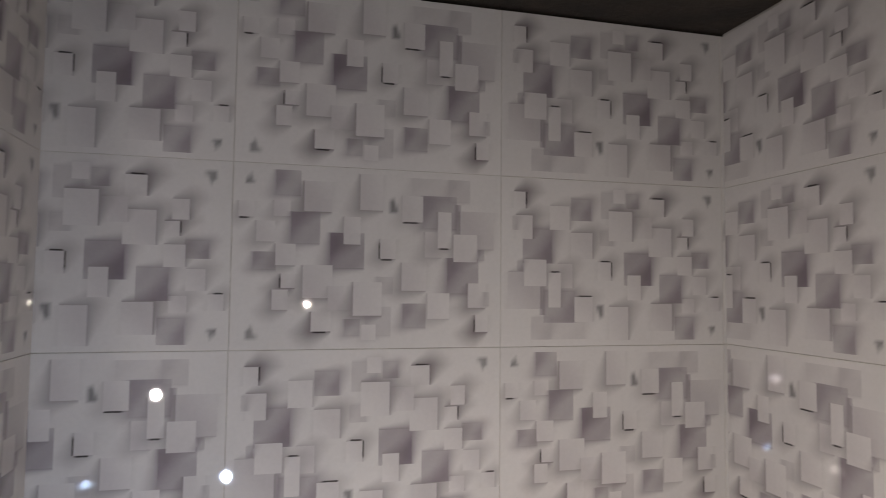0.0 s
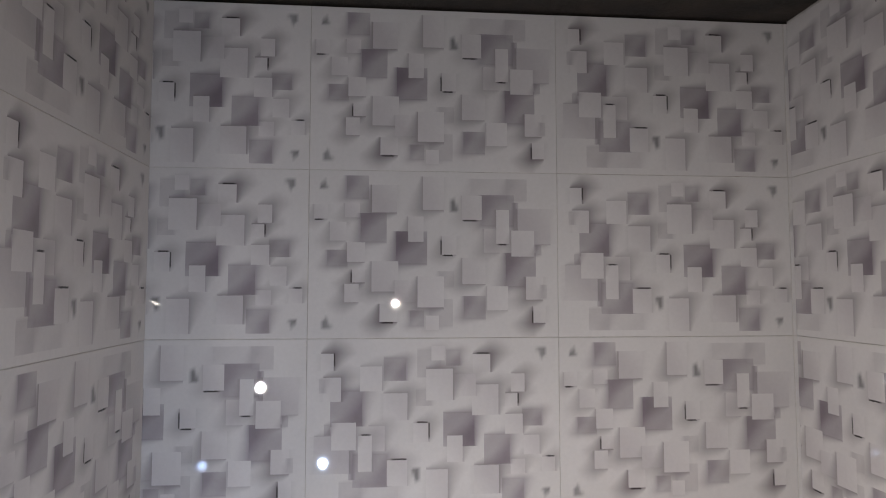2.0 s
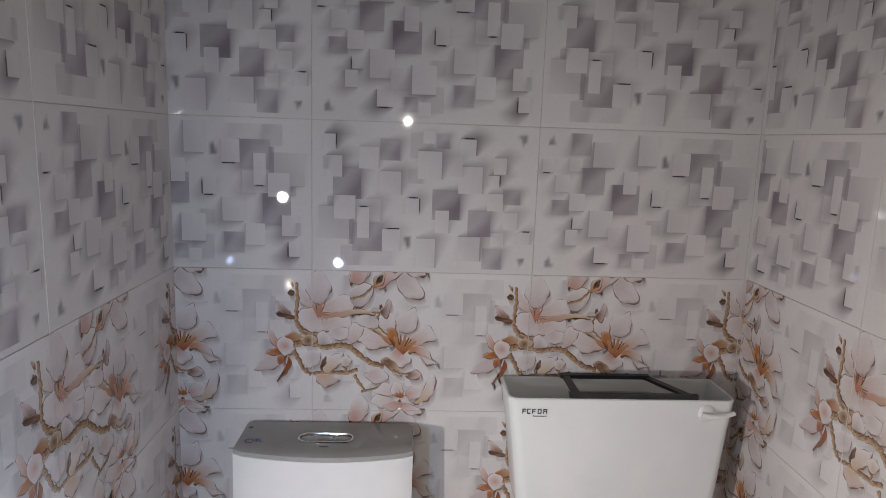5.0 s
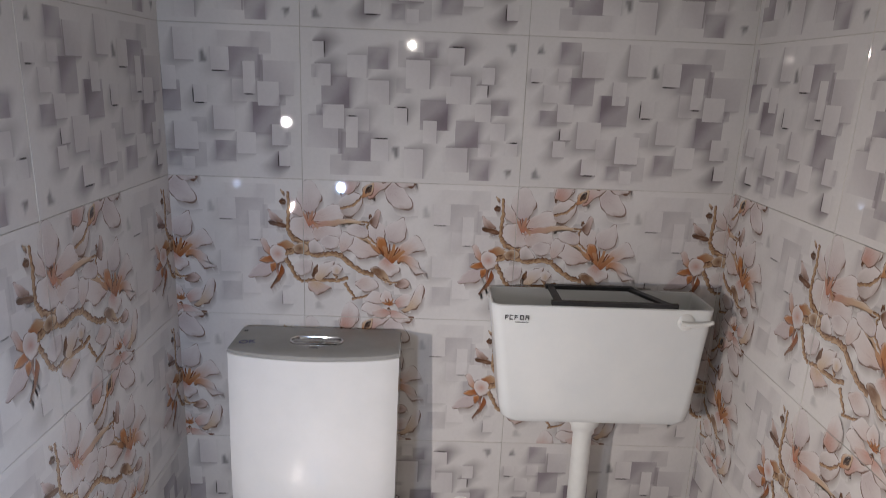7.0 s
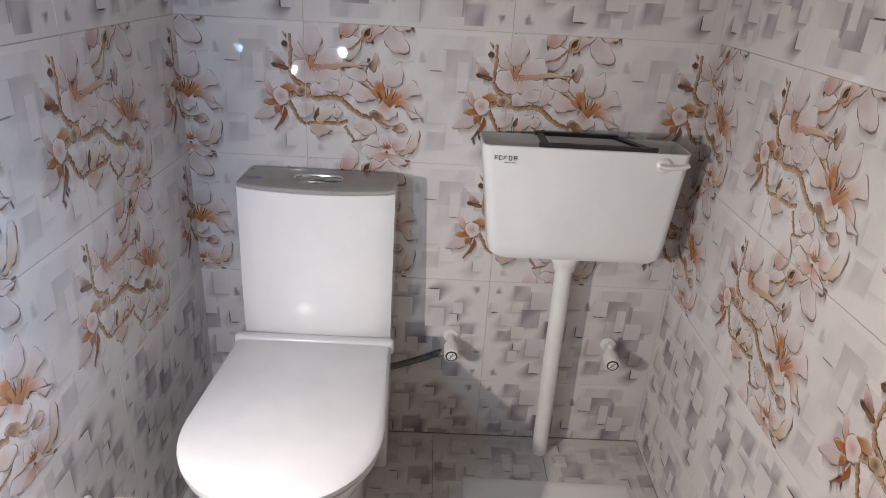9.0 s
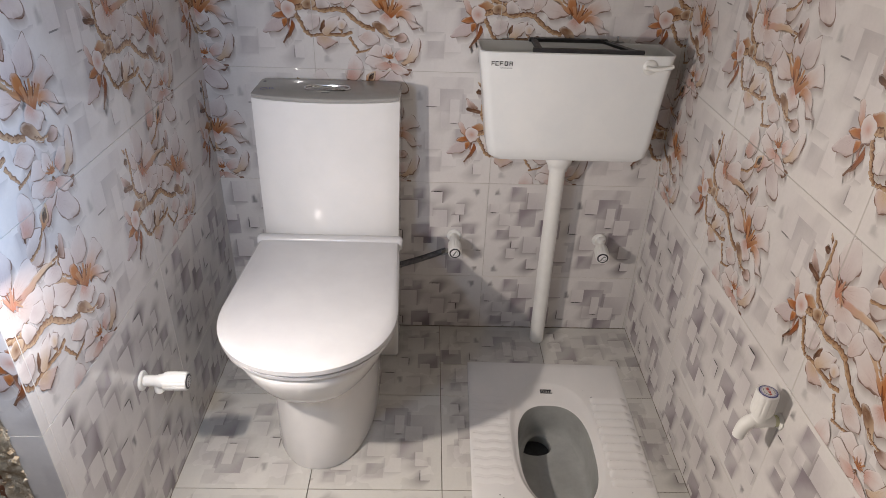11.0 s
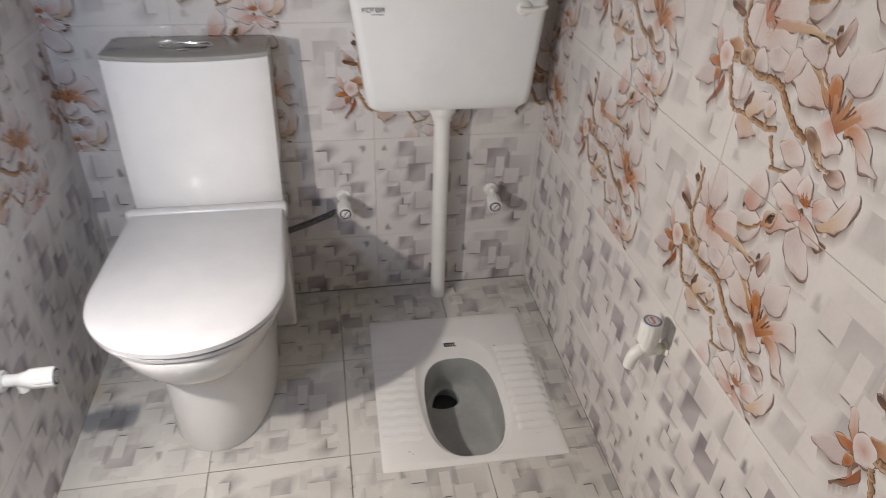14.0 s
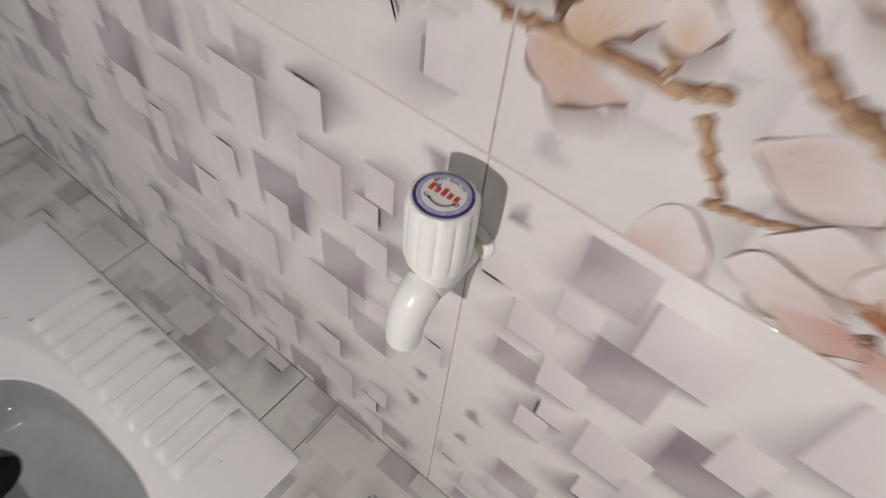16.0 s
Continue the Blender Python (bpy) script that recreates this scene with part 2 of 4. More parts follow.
sq(493, 40, 580, 175, 0.14, 0.6)
sq(432, 200, 497, 302, 0.10, 0.5)
sq(655, 115, 735, 212, 0.12, 0.3, dash=1)
sq(570, 280, 630, 353, 0.12, 0.5, dash=3)
sq(380, 455, 465, 543, 0.2, 0.3)
sq(473, 440, 580, 565, 0.10, 0.7)
sq(505, 597, 560, 655, 0.05, 0.1)
sq(655, 365, 750, 470, 0.14, 0.6)
sq(757, 480, 843, 575, 0.02, 0.4)
sq(745, 250, 810, 345, 0.18, 0.4)
sq(885, 165, 1025, 310, 0.3, 0.5)
sq(795, 172, 850, 310, 0.06, 0.4, dash=1)
sq(860, 255, 955, 360, 0.10, 0.4)
sq(920, 440, 990, 535, 0.10, 0.7)
sq(948, 560, 1000, 628, 0.08, 0.95, dash=2)
blot(985, 475, 1005, 525, 0.5)
blot(960, 312, 985, 350, 0.6)


def smooth01(v):
    v = np.clip(v, 0, 1)
    return v * v * (3 - 2 * v)


def ink_at(x, y, fade):
    """The print's colour at sheet coordinates (arrays); fade thins the motif out."""
    col = np.empty(x.shape + (3,))
    col[:] = BASE
    broad = 0.5 + 0.5 * np.sin(x / 170 + 1.3 * np.sin(y / 210)) * np.cos(y / 150 + 0.7)
    col *= (1 - 0.05 * broad)[..., None]

    def lay(mask, colour):
        col[:] = col * (1 - mask[..., None]) + np.asarray(colour) * mask[..., None]

    for kind, x0, y0, x1, y1, tone, halo, side, dash in MOTIF:
        w, h = x1 - x0, y1 - y0
        u, v = (x - x0) / w, (y - y0) / h
        if kind == "blot":
            rim = 30 + 0.38 * w
            vv, uu = np.clip(v, 0, 1), np.clip(u, 0, 1)
            left = np.clip(1 - (x0 - x) / (rim * (0.25 + 0.75 * vv)), 0, 1) ** 1.6 * (x <= x0) * (v >= 0) * (v <= 1)
            low = np.clip(1 - (y - y1) / (rim * 0.6 * (0.25 + 0.75 * (1 - uu))), 0, 1) ** 1.6 * (y >= y1) * (u >= 0) * (u <= 1)
            nook = np.clip(1 - np.hypot((x0 - x) / rim, (y - y1) / (rim * 0.6)), 0, 1) ** 1.6 * (x < x0) * (y > y1)
            lay(np.clip((left + low + nook) * 0.80 * tone, 0, 0.85) * fade, PLUM)
            inside = (x >= x0) & (x <= x1) & (y >= y0) & (y <= y1)
            deep = np.clip(1.02 - 0.42 * uu - 0.30 * np.abs(vv - 0.35) + 0.10 * np.sin(5 * uu + 4 * vv), 0, 1)
            lay(inside * np.clip(deep * tone * 1.02, 0, 1) * fade, PLUM)
        elif kind == "fin":
            tri = smooth01((u - 0.42 * (1 - v) + 0.04) / 0.14) * smooth01((0.42 + 0.6 * v - u) / 0.35) * (v >= 0) * smooth01((1.0 - v) / 0.22) * (u <= 1.05)
            lay(np.clip(tri * 1.2, 0, 1) * tone * fade * (1.05 - 0.5 * np.clip(u, 0, 1)), (0.13, 0.125, 0.13))
        else:
            rim = 34 + 34 * halo
            rim *= 1.5
            vv, uu = np.clip(v, 0, 1), np.clip(u, 0, 1)
            left = np.clip(1 - (x0 - x) / (rim * (0.12 + 0.88 * vv)), 0, 1) ** 1.25 * (x <= x0) * (v >= 0) * (v <= 1)
            low = np.clip(1 - (y - y1) / (rim * 0.72 * (0.10 + 0.90 * (1 - uu) ** 0.8)), 0, 1) ** 1.25 * (y >= y1) * (u >= 0) * (u <= 1)
            nook = np.clip(1 - np.hypot((x0 - x) / rim, (y - y1) / (rim * 0.72)), 0, 1) ** 1.25 * (x < x0) * (y > y1)
            lay(np.clip((left + low + nook) * halo * 1.05, 0, 0.92) * fade, GREY)
            if dash & 1:
                lay(((y >= y1) & (y <= y1 + 6) & (u > 0.05) & (u < 0.75)) * 0.9 * (fade * 0.6 + 0.4), UMBER)
            if dash & 2:
                lay(((x >= x0 - 6) & (x <= x0) & (v > 0.25) & (v < 1.0)) * 0.75 * fade, UMBER)
            inside = (x >= x0) & (x <= x1) & (y >= y0) & (y <= y1)
            shade = PALE + (PLUM - PALE) * tone
            cover = np.clip(1.05 - 0.75 * np.clip(u - 0.1, 0, 1) - 0.6 * np.clip(0.75 - v, 0, 1), 0.10, 1)
            lay(inside * 0.88 * (0.4 + 0.6 * fade), BASE)
            lay(inside * np.clip(cover + tone * 0.8, 0, 1) * (0.4 + 0.6 * fade), shade)
            tail = (x > x1) & (y >= y0) & (y <= y1)
            lay(tail * np.clip(1 - (x - x1) / 22, 0, 1) * 0.10 * fade, GREY)
    return np.clip(col, 0.005, 0.9)


# ---- the blossom print: petals, buds and twigs, in units of 0.45 mm from the left edge and the top of a tile ----
BLOOM = []
LINE, DARK = (0.08, 0.042, 0.026), (0.035, 0.024, 0.02)
EDGE, FOLD = (0.115, 0.06, 0.04), (0.34, 0.245, 0.21)
WHITE, BLUSH, MAUVE, ROSE = (0.618, 0.565, 0.552), (0.535, 0.420, 0.385), (0.505, 0.430, 0.425), (0.48, 0.275, 0.225)
SHADE, SAND, RED = (0.42, 0.36, 0.335), (0.52, 0.38, 0.26), (0.45, 0.17, 0.105)
OCHRE, RUST, BARK, PITH = (0.43, 0.18, 0.07), (0.29, 0.085, 0.025), (0.155, 0.072, 0.040), (0.45, 0.295, 0.18)
SHADOWS, LAYER = [], [3]


def mixc(a, b, t):
    return tuple(p + (q - p) * t for p, q in zip(a, b))


def poly(*corners):
    BLOOM.append((LAYER[0], corners))


def next_layer():
    LAYER[0] += 1


def rounded(corners, n=5):
    """A closed wavy curve through a few corners, a little pointed at each."""
    out, m = [], len(corners)
    size = math.dist(min(corners), max(corners))
    for i in range(m):
        p0, p1, p2, p3 = (corners[(i + k) % m] for k in (-1, 0, 1, 2))
        ln = math.dist(p1, p2) or 1.0
        nx, ny = -(p2[1] - p1[1]) / ln, (p2[0] - p1[0]) / ln
        for k in range(n):
            t = k / n
            curve = [0.5 * (2 * b + (c - a) * t + (2 * a - 5 * b + 4 * c - d) * t * t + (3 * b - a - 3 * c + d) * t ** 3) for a, b, c, d in zip(p0, p1, p2, p3)]
            wave = 0.035 * min(size, 130) * math.sin(math.pi * t) * math.sin(2.2 * i + p1[0] * 0.7 + 3.0 * t)
            out.append((curve[0] * 0.7 + (p1[0] + (p2[0] - p1[0]) * t) * 0.3 + nx * wave, curve[1] * 0.7 + (p1[1] + (p2[1] - p1[1]) * t) * 0.3 + ny * wave))
    return out


def leaf(root, corners, near, far, ink=1.0, fold=0.5):
    """A printed petal: colour runs from its root to its tips, a lit and a shaded edge, veins, a contour that swells on the low side, a soft shadow."""
    ring = rounded(corners)
    n = len(ring)
    if sum(p[0] * q[1] - q[0] * p[1] for p, q in zip(ring, ring[1:] + ring[:1])) < 0:
        ring.reverse()
    cx, cy = sum(p[0] for p in ring) / n, sum(p[1] for p in ring) / n
    reach = max(math.dist(root, p) for p in ring)
    bx, by = cx + (root[0] - cx) * 0.35, cy + (root[1] - cy) * 0.35

    def tint(x, y):
        t = min(1.0, math.dist(root, (x, y)) / reach * 1.35)
        return mixc(near, far, t * t * (3 - 2 * t))

    outer, inner, rim = [], [], []
    for i, (x, y) in enumerate(ring):
        (ax, ay), (ex, ey) = ring[i - 1], ring[(i + 1) % n]
        d = math.dist((ax, ay), (ex, ey)) or 1.0
        nx, ny = (ey - ay) / d, -(ex - ax) / d
        low = nx * 0.5 + ny * 0.85
        c = tint(x, y)
        c = mixc(c, FOLD, min(0.85, 1.3 * max(0.0, low) * fold * (0.6 + 0.4 * math.sin(i * 0.7 + cx)))) if low > 0 else mixc(c, (0.69, 0.655, 0.64), -0.5 * low)
        outer.append((x, y, c))
        q = 0.74 + 0.07 * math.sin(i * 1.9 + cx)
        ix, iy = bx + (x - bx) * q, by + (y - by) * q
        inner.append((ix, iy, mixc(tint(ix, iy), FOLD, 0.10 * max(0.0, low))))
        w = 1.25 * ink * (0.3 + 4.6 * max(0.0, low + 0.2) ** 1.3 * (0.5 + 0.5 * math.sin(i * 0.8 + cy)) + 2.6 * max(0.0, math.sin(i * 0.5 + cx)) ** 2)
        rim.append((x + nx * w, y + ny * w, mixc(mixc(EDGE, BARK, 0.5 + 0.5 * math.sin(i * 1.3 + cx)), c, max(0.0, 0.7 - w * 0.35))))
    for i in range(n):
        j = (i + 1) % n
        if ring[j][0] + ring[j][1] + ring[i][0] + ring[i][1] > 2 * (cx + cy):
            (x0, y0), (x1, y1) = ring[i], ring[j]
            SHADOWS.append((len(SHADOWS) % 3, ((x0, y0, (0.33, 0.28, 0.26)), (x1, y1, (0.33, 0.28, 0.26)), (x1 + 14, y1 + 36, (0.62, 0.597, 0.583)), (x0 + 14, y0 + 36, (0.62, 0.597, 0.583)))))
    next_layer()
    for i in range(n):
        j = (i + 1) % n
        line = mixc(EDGE, outer[i][2], 0.45)
        poly((*ring[i], line), (*ring[j], line), rim[j], rim[i])
    next_layer()
    for i in range(n):
        j = (i + 1) % n
        poly(outer[i], outer[j], inner[j], inner[i])
        poly(inner[i], inner[j], (bx, by, tint(bx, by)))
    next_layer()
    if reach > 70:
        for k in range(1, n, 4):      # veins from the root outwards
            ex, ey = root[0] + (ring[k][0] - root[0]) * 0.72, root[1] + (ring[k][1] - root[1]) * 0.72
            sx, sy = root[0] + (ring[k][0] - root[0]) * 0.25, root[1] + (ring[k][1] - root[1]) * 0.25
            d = math.dist((sx, sy), (ex, ey)) or 1.0
            wx, wy = -(ey - sy) / d * 1.1, (ex - sx) / d * 1.1
            poly((sx - wx, sy - wy, mixc(tint(sx, sy), BARK, 0.16)), (sx + wx, sy + wy, mixc(tint(sx, sy), BARK, 0.16)), (ex, ey, tint(ex, ey)))


def twig(pts, w0, w1):
    """A knotty twig along a few points."""
    fine = []
    for (ax, ay), (bx, by) in zip(pts, pts[1:]):
        for k in range(7):
            fine.append((ax + (bx - ax) * k / 7 + 1.6 * math.sin(ax + 5 * k), ay + (by - ay) * k / 7 + 1.6 * math.cos(by + 3 * k)))
    fine.append(pts[-1])
    rows = []
    for i, (x, y) in enumerate(fine):
        ax, ay = fine[max(0, i - 1)]
        bx, by = fine[min(len(fine) - 1, i + 1)]
        d = math.hypot(bx - ax, by - ay) or 1
        nx, ny = -(by - ay) / d, (bx - ax) / d
        w = (w0 + (w1 - w0) * i / (len(fine) - 1)) * 1.12 * (0.62 + 0.42 * abs(math.sin(i * 0.41 + x))) / 2
        ox = 2.5 * math.sin(i * 1.7)
        tone = 0.5 + 0.5 * math.sin(i * 0.8 + y)
        rows.append(((x + nx * w + ox, y + ny * w, mixc(PITH, (0.58, 0.45, 0.31), 0.6 * tone)), (x + ox, y, mixc(PITH, BARK, 0.05 + 0.6 * tone)), (x - nx * w + ox, y - ny * w, mixc(BARK, PITH, 0.35 - 0.35 * tone))))
    next_layer()
    for a, b in zip(rows, rows[1:]):
        poly((a[2][0], a[2][1], (0.33, 0.29, 0.265)), (b[2][0], b[2][1], (0.33, 0.29, 0.265)), (b[2][0] - 6, b[2][1] + 12, (0.60, 0.58, 0.563)), (a[2][0] - 6, a[2][1] + 12, (0.60, 0.58, 0.563)))
    next_layer()
    for a, b in zip(rows, rows[1:]):
        poly(a[0], b[0], b[1], a[1])
        poly(a[1], b[1], b[2], a[2])
    next_layer()
    for i, (a, b) in enumerate(zip(rows, rows[1:])):   # bark lines
        if i % 5 < 4:
            for e0, e1, q in ((a[0], b[0], 0.12), (a[2], b[2], 0.36)):
                poly((*e0[:2], LINE), (*e1[:2], LINE), (e1[0] + (b[1][0] - e1[0]) * q, e1[1] + (b[1][1] - e1[1]) * q, BARK), (e0[0] + (a[1][0] - e0[0]) * q, e0[1] + (a[1][1] - e0[1]) * q, BARK))
        if i % 3 == 0:
            g = 0.12
            poly((a[1][0], a[1][1], BARK), (b[1][0], b[1][1], LINE), (b[1][0] + (b[0][0] - b[1][0]) * g, b[1][1] + (b[0][1] - b[1][1]) * g, BARK), (a[1][0] + (a[0][0] - a[1][0]) * 0.45, a[1][1] + (a[0][1] - a[1][1]) * 0.45, PITH))


def stamens(x, y, ang, ln, spread, count, a=OCHRE, b=RUST):
    """A tuft of printed stamens: thin dark and light strokes over a rust heart."""
    for i in range(2 * count):
        t = math.radians(ang + spread * (i / max(1, 2 * count - 1) - 0.5))
        k = ln * (0.8 + 0.3 * math.sin(i * 2.3 + x))
        ex, ey = x + k * math.cos(t), y + k * math.sin(t)
        wd = 0.095 if i % 2 else 0.045
        nx, ny = -math.sin(t) * ln * wd, math.cos(t) * ln * wd
        c0, c1 = (b, mixc(a, PITH, 0.45)) if i % 2 else (LINE, mixc(b, LINE, 0.4))
        next_layer()
        poly((x - nx * 1.2, y - ny * 1.2, c0), (x + nx * 1.2, y + ny * 1.2, c0), (ex + nx, ey + ny, c1), (ex - nx * 0.4, ey - ny * 0.4, c1))


def bud(x0, y0, x1, y1, wide, near, far):
    """A slim closed bud from its foot to its tip."""
    d = math.dist((x0, y0), (x1, y1))
    nx, ny = -(y1 - y0) / d * wide / 2, (x1 - x0) / d * wide / 2
    at = lambda s, k: (x0 + (x1 - x0) * s + nx * k, y0 + (y1 - y0) * s + ny * k)
    leaf((x0, y0), (at(0, 0), at(0.25, 0.75), at(0.6, 1.0), at(1, 0.1), at(0.65, -0.8), at(0.25, -0.6)), near, far, 0.8)
    next_layer()
    p, q, r = at(0.35, 0.35), at(0.75, 0.45), at(0.8, 0.05)
    poly((*p, mixc(near, SAND, 0.25)), (*q, mixc(far, SAND, 0.45)), (*r, far))


# upper blossom with the pink heart
leaf((24, 144), ((0, 133), (-29, 89), (-22, 49), (13, 6), (49, 11), (78, 51), (82, 91), (62, 127), (42, 150)), MAUVE, WHITE, 0.9, 0.5)
leaf((0, 159), ((-85, 68), (-49, 83), (-16, 110), (4, 155), (-20, 165), (-53, 144), (-76, 106)), BLUSH, WHITE, 0.5, 0.5)
leaf((51, 174), ((47, 153), (100, 125), (158, 108), (196, 138), (185, 172), (143, 182), (94, 186), (60, 199)), BLUSH, WHITE, 0.6, 0.5)
leaf((51, 214), ((40, 214), (67, 189), (167, 172), (243, 174), (285, 178), (281, 191), (167, 197), (109, 214), (69, 225)), ROSE, SAND, 0.9, 0.5)
leaf((22, 199), ((4, 169), (-38, 172), (-62, 199), (-62, 239), (-40, 261), (9, 275), (51, 278), (65, 248), (42, 220), (24, 206)), BLUSH, WHITE, 1.2, 0.5)
leaf((51, 214), ((56, 216), (125, 208), (174, 216), (183, 252), (145, 267), (91, 273), (53, 273), (42, 237)), BLUSH, WHITE, 0.5, 0.5)
# pale petals of the big blossom that lie behind
leaf((339, 284), ((303, 235), (314, 195), (347, 178), (383, 203), (379, 250), (352, 288), (318, 269)), MAUVE, WHITE, 0.9, 0.5)
leaf((408, 271), ((381, 212), (419, 182), (470, 157), (483, 199), (477, 248), (434, 275), (394, 261)), MAUVE, WHITE, 0.9, 0.5)
leaf((350, 324), ((174, 301), (207, 271), (254, 252), (298, 263), (343, 299), (363, 333), (318, 337), (278, 350), (243, 335), (209, 311)), BLUSH, WHITE, 1.3, 0.5)
leaf((365, 320), ((247, 250), (296, 246), (336, 275), (372, 316), (350, 322), (314, 286), (283, 265)), OCHRE, SAND, 0.9, 0.5)
# grey calyx, bud and petals at the top of the tile
leaf((178, 47), ((169, 2), (254, -2), (245, 34), (200, 42), (169, 61)), SHADE, WHITE, 1.0, 0.5)
leaf((185, 138), ((171, 83), (220, 51), (276, 64), (254, 136), (209, 157), (176, 138)), SHADE, WHITE, 1.1, 0.5)
leaf((403, 32), ((381, 40), (425, -4), (472, 30), (508, 102), (448, 117), (412, 95)), MAUVE, WHITE, 1.3, 0.5)
leaf((314, 61), ((305, 76), (345, 49), (392, 15), (430, -13), (334, -8), (314, 21)), ROSE, WHITE, 0.9, 0.5)
leaf((465, -4), ((450, -8), (528, -11), (512, 17), (481, 15)), ROSE, BARK, 0.8, 0.5)
leaf((316, 180), ((307, 180), (327, 159), (347, 123), (361, 142), (339, 206)), BARK, BLUSH, 0.9, 0.5)
# star blossom
leaf((-160, 383), ((-267, 449), (-229, 403), (-192, 377), (-158, 396), (-154, 432), (-194, 451), (-238, 453)), MAUVE, MAUVE, 0.6, 0.5)
leaf((-143, 352), ((-203, 282), (-187, 271), (-167, 299), (-147, 335), (-158, 347), (-185, 328)), OCHRE, BLUSH, 0.9, 0.5)
leaf((-143, 362), ((-212, 377), (-180, 356), (-149, 350), (-138, 373), (-167, 383)), RUST, OCHRE, 0.9, 0.5)
leaf((-116, 320), ((-125, 294), (-85, 275), (-40, 292), (-20, 311), (-62, 320), (-102, 314)), RUST, PITH, 1.2, 0.5)
leaf((-122, 203), ((-163, 140), (-129, 157), (-96, 186), (-114, 197), (-149, 184)), BARK, BLUSH, 0.8, 0.5)
leaf((-145, 411), ((-160, 390), (-136, 383), (-131, 405), (-151, 426)), RUST, OCHRE, 0.9, 0.5)
leaf((-122, 398), ((-131, 386), (-118, 386), (-122, 415), (-114, 458), (-127, 447), (-131, 415)), BARK, ROSE, 0.9, 0.5)
leaf((-116, 426), ((-107, 388), (-94, 419), (-116, 464), (-156, 502), (-158, 494), (-125, 453)), RUST, BARK, 0.6, 0.5)
leaf((-127, 341), ((-158, 322), (-129, 301), (-98, 311), (-78, 343), (-94, 373), (-125, 386), (-149, 364)), ROSE, WHITE, 1.1, 0.5)
# twigs
twig([(-71, 55), (-65, 114), (-69, 174), (-73, 227), (-51, 267), (2, 292)], 13, 24)
twig([(-87, 335), (-36, 324), (20, 331), (65, 345), (136, 333), (178, 343), (227, 386), (276, 415), (330, 428)], 26, 22)
twig([(-87, 360), (-65, 396), (-40, 445), (-11, 468), (65, 460), (167, 460), (209, 445)], 20, 16)
twig([(194, 470), (218, 508), (243, 538)], 16, 12)
twig([(227, 547), (276, 538), (314, 523)], 12, 9)
twig([(174, 125), (232, 110), (276, 68), (290, 42)], 13, 10)
twig([(60, 271), (40, 290), (2, 294), (-40, 275)], 16, 22)
twig([(274, 184), (305, 184), (296, 222), (305, 250), (343, 286)], 11, 8)
twig([(118, 386), (140, 417), (156, 453)], 9, 12)
# petals and buds along the twigs
leaf((49, 328), ((24, 292), (51, 269), (73, 286), (96, 320), (62, 333), (29, 328)), SHADE, WHITE, 1.0, 0.5)
leaf((76, 458), ((49, 449), (65, 407), (102, 377), (143, 367), (138, 405), (111, 436), (76, 462)), SAND, WHITE, 0.8, 0.5)
leaf((58, 468), ((16, 475), (58, 466), (129, 492), (98, 513), (60, 532), (27, 506)), SAND, BLUSH, 0.9, 0.5)
leaf((156, 417), ((129, 400), (158, 383), (183, 400), (167, 428), (140, 428)), SAND, WHITE, 0.8, 0.5)
leaf((183, 309), ((163, 278), (189, 231), (236, 250), (227, 286), (183, 324)), BLUSH, WHITE, 0.7, 0.5)
leaf((109, 269), ((78, 275), (114, 248), (163, 258), (167, 294), (125, 311), (94, 301)), MAUVE, WHITE, 0.7, 0.5)
leaf((274, 212), ((200, 210), (247, 193), (296, 212), (301, 248), (258, 254), (216, 239)), MAUVE, WHITE, 0.6, 0.5)
leaf((7, 394), ((-42, 386), (-4, 362), (38, 373), (33, 415), (-7, 439), (-38, 424)), MAUVE, WHITE, 0.5, 0.5)
leaf((276, 466), ((243, 468), (281, 441), (330, 449), (352, 487), (307, 508), (265, 494)), BLUSH, WHITE, 0.8, 0.5)
leaf((-20, 316), ((-51, 307), (-9, 288), (24, 309), (2, 331), (-40, 331)), BARK, SAND, 1.0, 0.5)
bud(40, 445, 62, 388, 22, LINE, BARK)
bud(-111, 104, -80, 95, 26, BARK, LINE)
bud(-163, 193, -80, 210, 26, LINE, BARK)
bud(-85, 72, -102, 47, 12, BARK, SAND)
bud(276, 72, 325, 2, 46, OCHRE, SAND)
bud(290, 52, 318, 14, 24, LINE, DARK)
bud(174, 64, 185, 32, 14, LINE, BARK)
bud(307, 165, 316, 144, 10, LINE, BARK)
# big open blossom
leaf((437, 343), ((445, 303), (488, 261), (530, 237), (568, 278), (570, 303), (519, 314), (479, 333), (437, 352)), OCHRE, WHITE, 0.8, 0.5)
leaf((448, 350), ((454, 333), (497, 331), (541, 356), (559, 396), (588, 411), (532, 417), (503, 388), (474, 360), (445, 362)), OCHRE, WHITE, 1.1, 0.5)
leaf((388, 328), ((345, 263), (359, 248), (383, 261), (390, 297), (403, 335), (374, 326), (354, 299)), RUST, OCHRE, 1.2, 0.5)
stamens(410, 371, -86, 84, 84, 10, OCHRE, RUST)
leaf((394, 360), ((359, 362), (385, 343), (414, 371), (445, 381), (454, 407), (416, 432), (379, 426), (347, 396)), ROSE, WHITE, 0.9, 0.5)
leaf((350, 411), ((318, 396), (361, 396), (399, 428), (416, 466), (383, 460), (347, 434)), BARK, SAND, 0.9, 0.5)
leaf((443, 462), ((430, 462), (470, 443), (508, 460), (488, 483), (450, 483)), BARK, BLUSH, 0.9, 0.5)
twig([(372, 443), (405, 462), (450, 462)], 14, 9)
